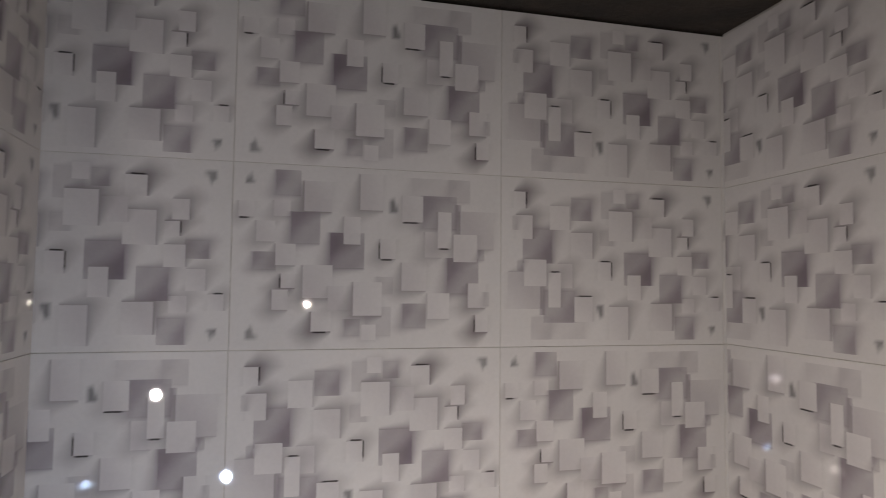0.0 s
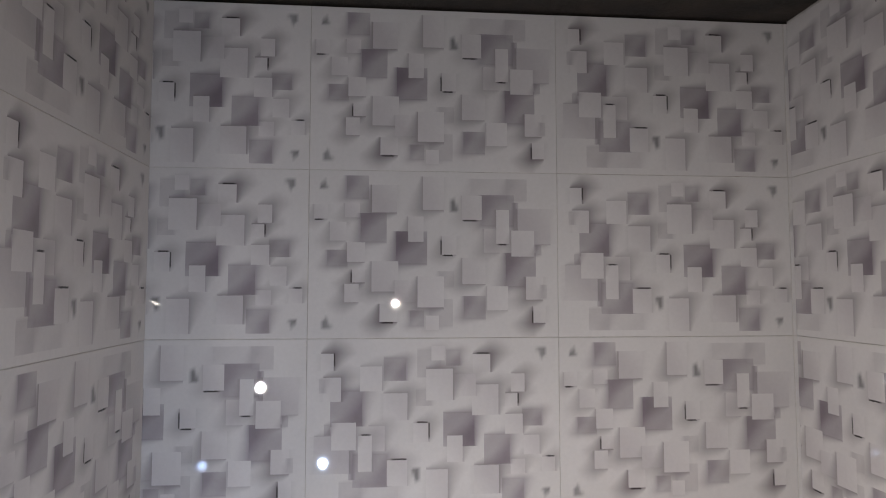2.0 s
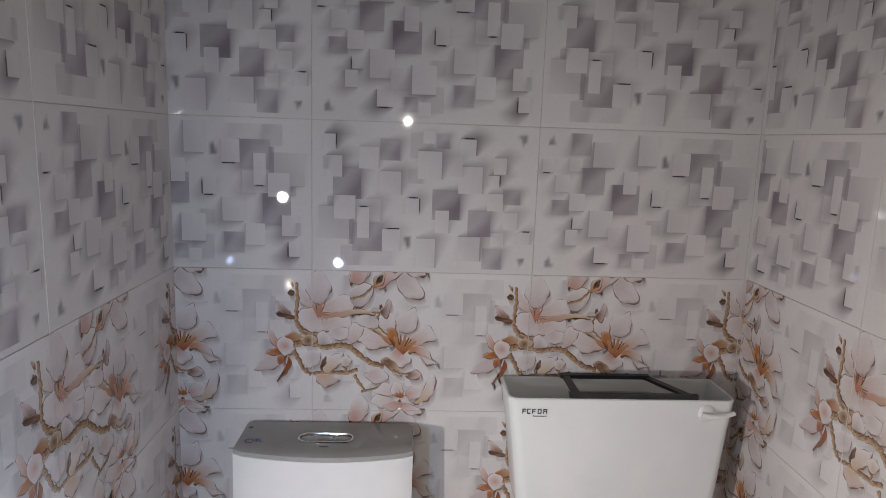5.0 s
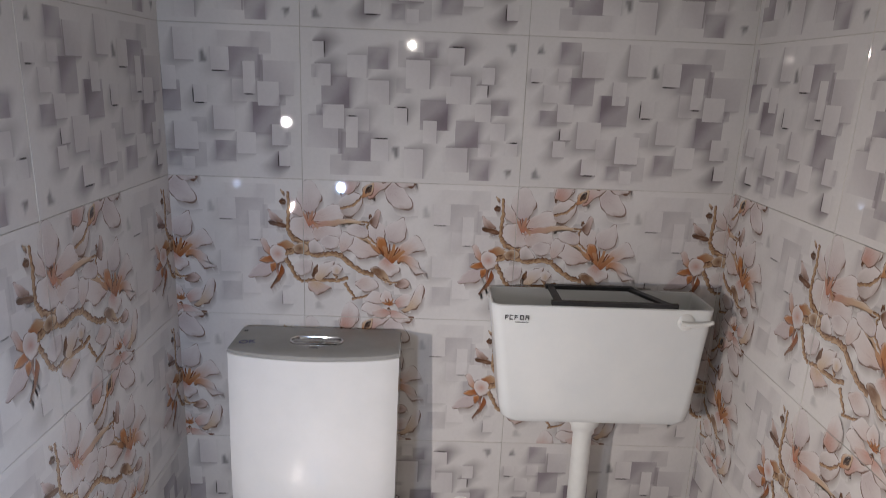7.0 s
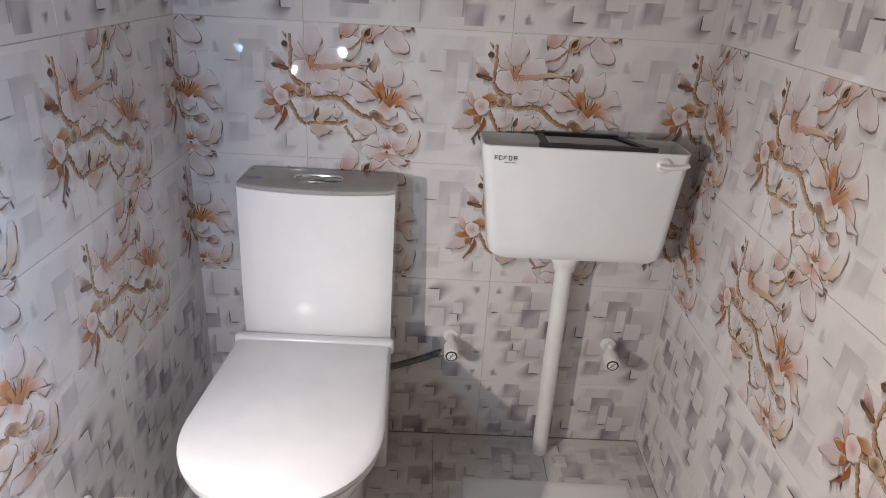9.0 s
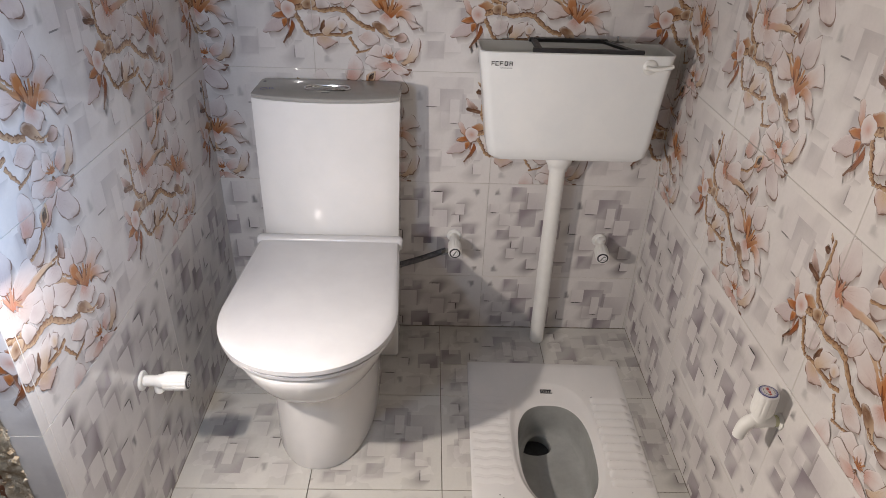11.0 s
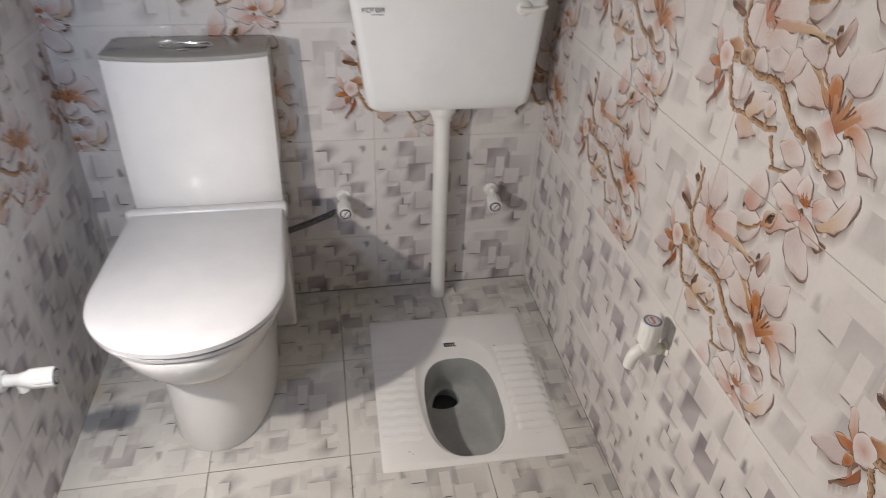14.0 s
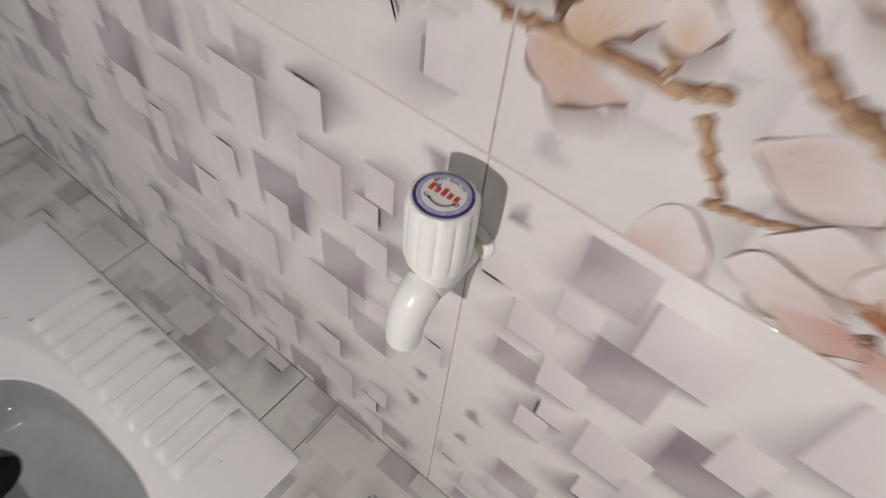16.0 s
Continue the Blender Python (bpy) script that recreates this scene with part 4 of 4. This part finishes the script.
def tank_ring(x0, x1, y0, y1, z, r, seg=6):
    pts = []
    for cx, cy, a0 in ((x1 - r, y0 + r, -90), (x1 - r * 0.3, y1 - r * 0.3, 0), (x0 + r * 0.3, y1 - r * 0.3, 90), (x0 + r, y0 + r, 180)):
        rr = r if cy < (y0 + y1) / 2 else r * 0.3
        for i in range(seg + 1):
            a = radians(a0 + 90 * i / seg)
            pts.append(Vector((cx + rr * math.cos(a), cy + rr * math.sin(a), z)))
    return pts


T0, T1, TZ = 0.670, 1.122, 0.868
bm = bmesh.new()
outer = [tank_ring(0.744, 1.062, -0.085, -0.012, 0.596, 0.02), tank_ring(0.718, 1.092, -0.100, -0.010, 0.599, 0.022), tank_ring(0.705, 1.104, -0.110, -0.008, 0.612, 0.024), tank_ring(0.699, 1.108, -0.114, -0.006, 0.64, 0.024),
         tank_ring(0.685, 1.115, -0.118, -0.005, 0.76, 0.022), tank_ring(T0 + 0.001, T1 - 0.001, -0.124, -0.004, 0.858, 0.020), tank_ring(T0, T1, -0.125, -0.004, TZ - 0.002, 0.020), tank_ring(T0 + 0.002, T1 - 0.002, -0.123, -0.006, TZ, 0.019),
         tank_ring(T0 + 0.005, T1 - 0.005, -0.120, -0.009, TZ - 0.001, 0.017), tank_ring(T0 + 0.012, T1 - 0.012, -0.117, -0.011, 0.80, 0.017), tank_ring(0.71, 1.08, -0.105, -0.013, 0.64, 0.016), tank_ring(0.75, 1.04, -0.09, -0.018, 0.63, 0.016)]
loft(bm, outer)
bmesh.ops.recalc_face_normals(bm, faces=bm.faces)
part("tank_body", bm, M_TANK, tank)


def bar(bm, a, b, w, h):
    """A flat strip from a to b lying level."""
    a, b = Vector(a), Vector(b)
    d = (b - a).normalized()
    s = d.cross(Vector((0, 0, 1))).normalized() * w / 2
    up = s.cross(d).normalized() * h / 2
    return loft(bm, [[p - s - up, p + s - up, p + s + up, p - s + up] for p in (a, b)])


bm = bmesh.new()
bar(bm, (0.795, -0.010, TZ + 0.004), (0.985, -0.010, TZ + 0.004), 0.012, 0.008)
bar(bm, (0.806, -0.010, TZ + 0.0035), (0.806, -0.112, TZ + 0.0035), 0.013, 0.007)
bar(bm, (0.978, -0.012, TZ + 0.003), (1.030, -0.112, TZ + 0.003), 0.015, 0.006)
bar(bm, (0.79, -0.116, TZ + 0.0045), (1.045, -0.116, TZ + 0.0045), 0.009, 0.009)
bmesh.ops.recalc_face_normals(bm, faces=bm.faces)
part("bracket", bm, M_BLACK, tank, "black plastic frame across the open top", smooth=False)
bm = bmesh.new()
box(bm, 0.812, 0.992, -0.106, -0.016, 0.838, 0.842, 0.002)
part("inner_tray", bm, mottled("grey_plastic", (0.30, 0.30, 0.30), (0.42, 0.42, 0.41), 10, (0.3, 0.5), 0.05, 80), tank, "grey inner cover under the black frame")
bm = bmesh.new()
lathe(bm, [(0.017, 0), (0.0175, 0.004), (0.015, 0.007), (0.009, 0.009)], pose(1.062, -0.121, 0.842, 90, 0, 0), 24)
lever_base = part("lever_base", bm, M_PVC, tank)
bm = bmesh.new()
tube(bm, [(1.050, -0.131, 0.842), (1.065, -0.135, 0.840), (1.085, -0.137, 0.841), (1.106, -0.136, 0.845), (1.112, -0.135, 0.847)], 0.0055, 10, 0.0045)
part("flush_lever", bm, M_PVC, tank, "white plastic flush lever wrapped in clear tape")
bm = bmesh.new()
for i, x in enumerate((0.701, 0.710, 0.720, 0.731, 0.742)):
    y = -0.1246
    box(bm, x - 0.0035, x + 0.0035, y - 0.0006, y + 0.003, 0.8452, 0.8464)
    box(bm, x - 0.0035, x - 0.0022, y - 0.0006, y + 0.003, 0.8372, 0.8463)
    if i % 2:
        box(bm, x - 0.0035, x + 0.0035, y - 0.0006, y + 0.003, 0.8368, 0.8380)
    else:
        box(bm, x - 0.0030, x + 0.0028, y - 0.0006, y + 0.003, 0.8412, 0.8422)
    if i > 2:
        box(bm, x + 0.0022, x + 0.0035, y - 0.0006, y + 0.003, 0.8372, 0.8463)
box(bm, 0.718, 0.745, -0.1250, -0.121, 0.8312, 0.8319)
part("print_mark", bm, M_INK, tank, "dark printed maker's mark", smooth=False)
bm = bmesh.new()
lathe(bm, [(0.033, 0.0), (0.034, -0.004), (0.033, -0.020), (0.029, -0.026), (0.025, -0.034), (0.025, -0.042)], pose(0.893, -0.062, 0.600), 28)
bmesh.ops.recalc_face_normals(bm, faces=bm.faces)
part("outlet_nut", bm, M_PVC, tank)
for x in (0.745, 1.012):
    bm = bmesh.new()
    box(bm, x - 0.014, x + 0.014, -0.006, 0.0, TZ + 0.002, TZ + 0.0045)
    lathe(bm, [(0.0018, 0), (0.0018, 0.012)], pose(x, -0.003, TZ + 0.004), 8)
    part("mounting_clip", bm, M_CHROME, tank, "small metal mounting clip")

bm = bmesh.new()
tube(bm, [(0.893, -0.062, 0.572), (0.8935, -0.062, 0.45), (0.894, -0.061, 0.30), (0.895, -0.060, 0.15), (0.896, -0.058, -0.004)], 0.0205, 24)
flush_pipe = tagged(finish(bm, "flush_pipe", M_PVC), label="white plastic flush pipe running down into the floor", category="pipe")

# ---- taps ----


def cap_print(parent, m, readable=False):
    """The round sticker on a tap knob, facing local +z."""
    def disc(name, r, z, mat, label=""):
        bm = bmesh.new()
        lathe(bm, [(r, z), (r, z + 0.0003)], m, 36)
        return part(name, bm, mat, parent, label, smooth=False)
    disc("cap_sticker", 0.0153, 0.0, M_BLUE if readable else M_INK, "round blue and white sticker" if readable else "round black and white sticker")
    if readable:
        disc("sticker_ring", 0.0136, 0.0004, M_LILAC)
    disc("sticker_face", 0.0112, 0.0008, M_WHITE)
    bm = bmesh.new()
    # slanting red word as plain bars
    for i in range(5):
        x = -0.0072 + i * 0.0036
        a = m @ pose(0, 0.0002, 0.0012, 0, 0, -31)
        hgt = 0.0052 if i in (0, 2) else 0.0038
        b2 = bmesh.new()
        box(b2, x - 0.0012, x + 0.0012, -0.0020, -0.0020 + hgt, 0, 0.0002)
        bmesh.ops.transform(b2, matrix=a, verts=b2.verts)
        tmp = bpy.data.meshes.new("bar")
        b2.to_mesh(tmp)
        b2.free()
        bm.from_mesh(tmp)
        bpy.data.meshes.remove(tmp)
    part("red_bars" if readable else "dark_bars", bm, M_RED if readable else M_INK, parent, "red printed bars" if readable else "dark printed bars", smooth=False)
    bm = bmesh.new()
    pts = [Vector((0.0075 * math.cos(radians(a)), 0.0085 * math.sin(radians(a)), 0.0012)) for a in range(205, 306, 10)]
    tube(bm, [m @ p for p in pts], 0.00035, 6)
    for p, a in ((pts[0], 125), (pts[-1], 30)):
        d, s = Vector((math.cos(radians(a)), math.sin(radians(a)), 0)), Vector((-math.sin(radians(a)), math.cos(radians(a)), 0))
        bm.faces.new([bm.verts.new(m @ q) for q in (p + d * 0.0022, p + s * 0.0011, p - s * 0.0011)])
    part("arrow", bm, M_INK, parent, "black turning arrow", smooth=False)
    if readable:
        bm = bmesh.new()
        bm.faces.new([bm.verts.new(m @ Vector(q)) for q in ((-0.0045, 0.0042, 0.0012), (-0.002, 0.0038, 0.0012), (-0.0012, 0.0068, 0.0012), (-0.0035, 0.0058, 0.0012))])
        part("blue_drop", bm, mottled("bright_blue", (0.05, 0.2, 0.5), (0.08, 0.3, 0.6), 40, (0.3, 0.5)), parent, smooth=False)
        word = "BEST QUALITY"
        for i, ch in enumerate(word):
            if ch == " ":
                continue
            a = radians(118 - i * 9.4)
            letter(ch, 0.0026, m @ Matrix.Translation((0.0096 * math.cos(a), 0.0096 * math.sin(a), 0.0013)) @ pose(0, 0, 0, 0, 0, math.degrees(a) - 90), M_INK, parent)
        letter("C", 0.0034, m @ pose(-0.0088, -0.0016, 0.0013, 0, 0, -14), M_INK, parent)
        letter("O", 0.0034, m @ pose(0.0062, -0.0072, 0.0013, 0, 0, -14), M_INK, parent)


def letter(ch, size, m, mat, parent):
    c = bpy.data.curves.new("letter", "FONT")
    c.body, c.size, c.align_x, c.align_y, c.extrude = ch, size, "CENTER", "CENTER", 0.00005
    tmp = bpy.data.objects.new("letter", c)
    scene.collection.objects.link(tmp)
    me = bpy.data.meshes.new_from_object(tmp.evaluated_get(bpy.context.evaluated_depsgraph_get()))
    bpy.data.objects.remove(tmp)
    bpy.data.curves.remove(c)
    me.transform(m)
    me.materials.clear()
    me.materials.append(mat)
    ob = new("letter", me)
    ob.parent = parent
    return ob


letter("OK", 0.024, pose(-0.139, -0.100, 0.7624, 0, 0, 12), M_BLUE, clid)
bm = bmesh.new()
for ang in (20, 75, 130):
    made = bmesh.ops.create_cube(bm, size=1.0)["verts"]
    for v in made:
        v.co = pose(-0.158, -0.040, 0.7620, 0, 0, ang) @ Vector((v.co.x * 0.010, v.co.y * 0.0016, v.co.z * 0.0004))
part("pen_mark", bm, M_INK, clid, "dark pen scribble", smooth=False)

KNOB = [(0.0175, 0.0), (0.0185, 0.004), (0.0190, 0.012), (0.0188, 0.040), (0.0182, 0.044), (0.0165, 0.0455)]


def stop_cock(m, label, turn=-1):
    """An angle stop: flange, body and knob in one line out from the wall (local +z), and a short outlet below or above it (turn -1 or 1)."""
    ob = empty("stop_cock", m, label=label, category="tap", group="white plastic stop cocks")
    bm = bmesh.new()
    lathe(bm, [(0.020, 0.0), (0.0205, 0.002), (0.018, 0.005), (0.011, 0.006)], seg=28)
    part("flange", bm, M_PVC, ob)
    bm = bmesh.new()
    lathe(bm, [(0.0115, 0.004), (0.0115, 0.03), (0.0135, 0.033), (0.0145, 0.042), (0.0135, 0.046)], seg=24)
    part("valve_body", bm, M_PVC, ob)
    bm = bmesh.new()
    tube(bm, [(turn * 0.006, 0, 0.030), (turn * 0.016, 0, 0.0305), (turn * 0.026, 0, 0.031)], 0.0095, 16)
    part("outlet", bm, M_PVC, ob)
    bm = bmesh.new()
    lathe(bm, KNOB, Matrix.Translation((0, 0, 0.045)), 72, 0.05, 12)
    knob = part("knob", bm, M_PVC, ob)
    cap_print(knob, Matrix.Translation((0, 0, 0.0908)))
    return ob


# out of the back wall, tilted a little downwards
stop_cock(Matrix(((0, -1, 0, 0.636), (0, 0, -1, 0), (1, 0, 0, 0.322), (0, 0, 0, 1))) @ pose(0, 0, 0, 0, -4, 0), "white plastic stop cock feeding the toilet hose on the back wall")
stop_cock(Matrix(((0, -1, 0, 1.052), (0, 0, -1, 0), (1, 0, 0, 0.316), (0, 0, 0, 1))) @ pose(0, 0, 0, -5, -5, 0), "white plastic stop cock beside the flush pipe on the back wall", 1)
stop_cock(Matrix(((0, 0, 1, 0.0), (0, -1, 0, -0.628), (1, 0, 0, 0.330), (0, 0, 0, 1))), "white plastic stop cock on the side wall near the doorway")

# bib tap on the wall with the slight turn
bib = empty("bib_tap", RIGHT @ pose(0.806, 0, 0.420), label="white plastic bib tap with round sticker on the tiled wall", category="tap")
bm = bmesh.new()
lathe(bm, [(0.0145, 0.0), (0.0150, 0.002), (0.013, 0.004), (0.010, 0.005)], pose(0, 0, 0, 90, 0, 0), 28)
part("flange", bm, M_PVC, bib)
bm = bmesh.new()
lathe(bm, [(0.0095, 0.003), (0.0100, 0.010), (0.0098, 0.014)], pose(0, 0, 0, 90, 0, 0), 20)
part("tape_wrap", bm, M_TAPE, bib, "yellowish thread tape")
bm = bmesh.new()
lathe(bm, [(0.0110, 0.012), (0.0115, 0.025), (0.0125, 0.038), (0.0120, 0.045), (0.008, 0.048)], pose(0, 0, 0, 90, 0, 0), 24)
tube(bm, [*arc((0, -0.030, 0.002), (0, -0.050, 0.004), (0, -0.0575, -0.010), 8), *arc((0, -0.0575, -0.010), (0, -0.062, -0.020), (0, -0.0625, -0.036), 6)[1:]], 0.0128, 20, 0.0105)
lathe(bm, [(0.0128, 0.0), (0.0135, 0.018), (0.0125, 0.022)], pose(0, -0.0385, 0.004), 24)
part("valve_body", bm, M_PVC, bib)
bm = bmesh.new()
lathe(bm, KNOB, pose(0, -0.0385, 0.020), 72, 0.05, 12)
knob = part("knob", bm, M_PVC, bib)
cap_print(knob, pose(0, -0.0385, 0.0658, 0, 0, 36), True)

# ---- hose from the toilet to its stop cock ----
hose = empty("supply_hose", pose(0, 0, 0), label="dark braided supply hose between toilet and stop cock", category="hose")
bm = bmesh.new()
tube(bm, arc((0.470, -0.075, 0.262), (0.55, -0.055, 0.275), (0.612, -0.034, 0.292), 14), 0.0085, 14)
part("hose_line", bm, M_HOSE, hose)
for p0, p1 in (((0.600, -0.042, 0.287), (0.630, -0.033, 0.294)), ((0.466, -0.076, 0.261), (0.488, -0.070, 0.264))):
    bm = bmesh.new()
    tube(bm, [p0, p1], 0.0095, 6)
    part("hose_nut", bm, M_CHROME, hose, "metal hose nut", smooth=False)

# ---- broken mortar edge of the doorway ----
random.seed(5)


def rough_strip(x0, x1, depth, amp, seed, nx=7, nz=260, lo=-0.09):
    """An upright strip with a lumpy broken face towards the room."""
    bm = bmesh.new()
    rings = []
    for k in range(nz + 1):
        z = lo + (TOP - lo) * k / nz
        ring = [Vector((x1, 0.1 if x0 < -0.1 else JAMB + 0.05, z))]
        for i in range(nx + 1):
            x = x1 + (x0 - x1) * i / nx
            p = Vector((x * 3 + seed, z * 3, seed))
            d = amp * (noise.noise(p * 9) + 0.7 * noise.noise(p * 31) + 0.4 * noise.noise(p * 70))
            side = amp * 0.8 * noise.noise(Vector((seed, z * 40, x * 9)))
            ring.append(Vector((x + side, JAMB + depth - d, z)))
        ring.append(Vector((x0, 0.1 if x0 < -0.1 else JAMB + 0.05, z)))
        rings.append(ring)
    loft(bm, rings)
    bmesh.ops.recalc_face_normals(bm, faces=bm.faces)
    return bm


tagged(finish(rough_strip(-0.088, -0.050, 0.000, 0.006, 2.0), "trim_mortar", M_MORTAR), label="rough broken mortar edge of the door opening", category="mortar", kind="structure")
tagged(finish(rough_strip(-0.106, -0.086, 0.006, 0.003, 7.0), "trim_brick", M_BRICK), label="bare reddish brick behind the mortar", category="brick", kind="structure")
tagged(finish(rough_strip(-0.135, -0.105, 0.012, 0.0008, 11.0), "trim_post", M_PAINT), label="pale painted outer face of the wall", category="wall", kind="structure")
bm = bmesh.new()
for i in range(700):
    z = random.uniform(-0.05, 1.0)
    wide = 0.055 if random.random() < 0.85 else 0.075
    c = Vector((-0.046 - random.random() * wide, JAMB - random.random() * 0.009, z))
    r = 0.0009 + 0.0042 * random.random() ** 4
    made = bmesh.ops.create_icosphere(bm, subdivisions=1, radius=r)["verts"] if i < 160 else bmesh.ops.create_cube(bm, size=r * 1.6)["verts"]
    turn = Euler((random.random() * 6, random.random() * 6, 0)).to_matrix()
    for v in made:
        v.co = c + turn @ (v.co * (0.6 + 0.7 * random.random()))
tagged(finish(bm, "mortar_crumbs", M_MORTAR, smooth=False), label="crumbs of pale mortar along the door edge", category="mortar", kind="stuff")

# ---- dirty mortar lines where walls meet the floor ----


def dirt_line(name, m, length, label):
    """A thin uneven fillet of dirt along a wall's foot, local x along the wall, the room towards -y."""
    bm = bmesh.new()
    rings = []
    n = int(length / 0.012)
    for i in range(n + 1):
        x = length * i / n
        w = 0.0012 + 0.0026 * abs(noise.noise(Vector((x * 18, 1.7, length)))) + 0.0016 * abs(noise.noise(Vector((x * 70, 4.0, length))))
        rings.append([Vector((x, 0.002, -0.001)), Vector((x, -w, -0.001)), Vector((x, -w * 0.5, w * 0.45)), Vector((x, 0.002, w))])
    loft(bm, rings)
    bmesh.ops.recalc_face_normals(bm, faces=bm.faces)
    ob = finish(bm, name, M_FLOORGROUT)
    ob.matrix_world = m
    return tagged(ob, label=label, category="grout", kind="structure")


dirt_line("trim_dirt_back", pose(0, 0, 0), WIDTH, "brown dirty grout line at the foot of the back wall")
dirt_line("trim_dirt_right", RIGHT, 2.2, "brown dirty grout line at the foot of the side wall")
dirt_line("trim_dirt_left", LEFT, -JAMB, "brown dirty grout line at the foot of the side wall")
random.seed(3)
for x, y, r in ((0.118, 0.118, 0.0022), (-0.150, -0.205, 0.0016), (-0.142, -0.212, 0.0011), (0.02, -0.238, 0.0009), (-0.16, 0.11, 0.0010), (0.10, 0.142, 0.0012), (0.155, -0.19, 0.0010)):
    bm = bmesh.new()
    for v in bmesh.ops.create_icosphere(bm, subdivisions=1, radius=r)["verts"]:
        v.co = Vector((x, y, 0.0145)) + Vector((v.co.x * random.uniform(0.8, 1.6), v.co.y, v.co.z * 0.5))
    part("speck", bm, M_INK, pan, "dark speck of dirt", smooth=False)

# ---- tiles of walls and floor ----
random.seed(11)
ROWS_UP = [(max(z, 0.0), z + TILE_H, max(0.0, -z), TILE_H) for z in ROW_Z]
# row 0 is the cut row on the floor; rows 2 and 3 carry the blossom


def back_print(c, r):
    if r in (2, 3):
        return "N"
    return "QPQP"[c] if r > 4 else "PQPQ"[c]


tiled(wall_back, (-0.175, 0.275, 0.725, 1.175), -0.004, WIDTH + 0.004, ROWS_UP, back_print)
tiled(wall_right, (-0.095, 0.355, 0.805, 1.255, 1.705, 2.155), 0.0, 2.3, ROWS_UP, lambda c, r: "N" if r in (2, 3) else "PQ"[(c + (r > 4)) % 2])
tiled(wall_left, (-0.43, 0.02, 0.47), 0.0, -JAMB, ROWS_UP, lambda c, r: "N" if r in (2, 3) else "PQ"[(c + (r > 4)) % 2])
tiled(jamb_wall, (-0.40,), -0.050, 0.0, ROWS_UP, lambda c, r: "N" if r in (2, 3) else ("W" if r < 2 else "P"))


def floor_tile(x0, x1, y0, y1, kind, u, v):
    """A floor tile or cut piece; u, v: where its corner lies in the print."""
    if x1 - x0 < 0.01 or y1 - y0 < 0.01:
        return
    ob = new("tile", tile_mesh(kind, u, u + x1 - x0, v, v + y1 - y0, M_FLOOR))
    ob.parent = floor
    ob.matrix_local = Matrix.Translation((x0, y0, random.uniform(0, 0.0005))) @ pose(0, 0, 0, -90, 0, 0)


def floor_tiles():
    for i, x in enumerate((-0.005, 0.300, 0.604, 0.904)):
        for j in range(8):
            y1 = -0.003 - 0.3065 * j
            y0, x1 = y1 - 0.3057, min((0.2992, 0.6032, 0.9032, 1.21)[i], WIDTH + 0.02)
            u = 0.0 if (i + j) % 2 else 0.15
            k = "PQ"[(i * 3 + j) % 2]
            a0, a1, b0, b1 = PAN
            if x1 <= a0 or x >= a1 or y1 <= b0 or y0 >= b1:
                floor_tile(x, x1, y0, y1, k, u, 0.0)
                continue
            top, low = min(y1, b1), max(y0, b0)
            floor_tile(x, x1, b1, y1, k, u, b1 - y0)
            floor_tile(x, x1, y0, b0, k, u, 0.0)
            floor_tile(x, a0, low, top, k, u, low - y0)
            floor_tile(a1, x1, low, top, k, u + a1 - x, low - y0)


floor_tiles()
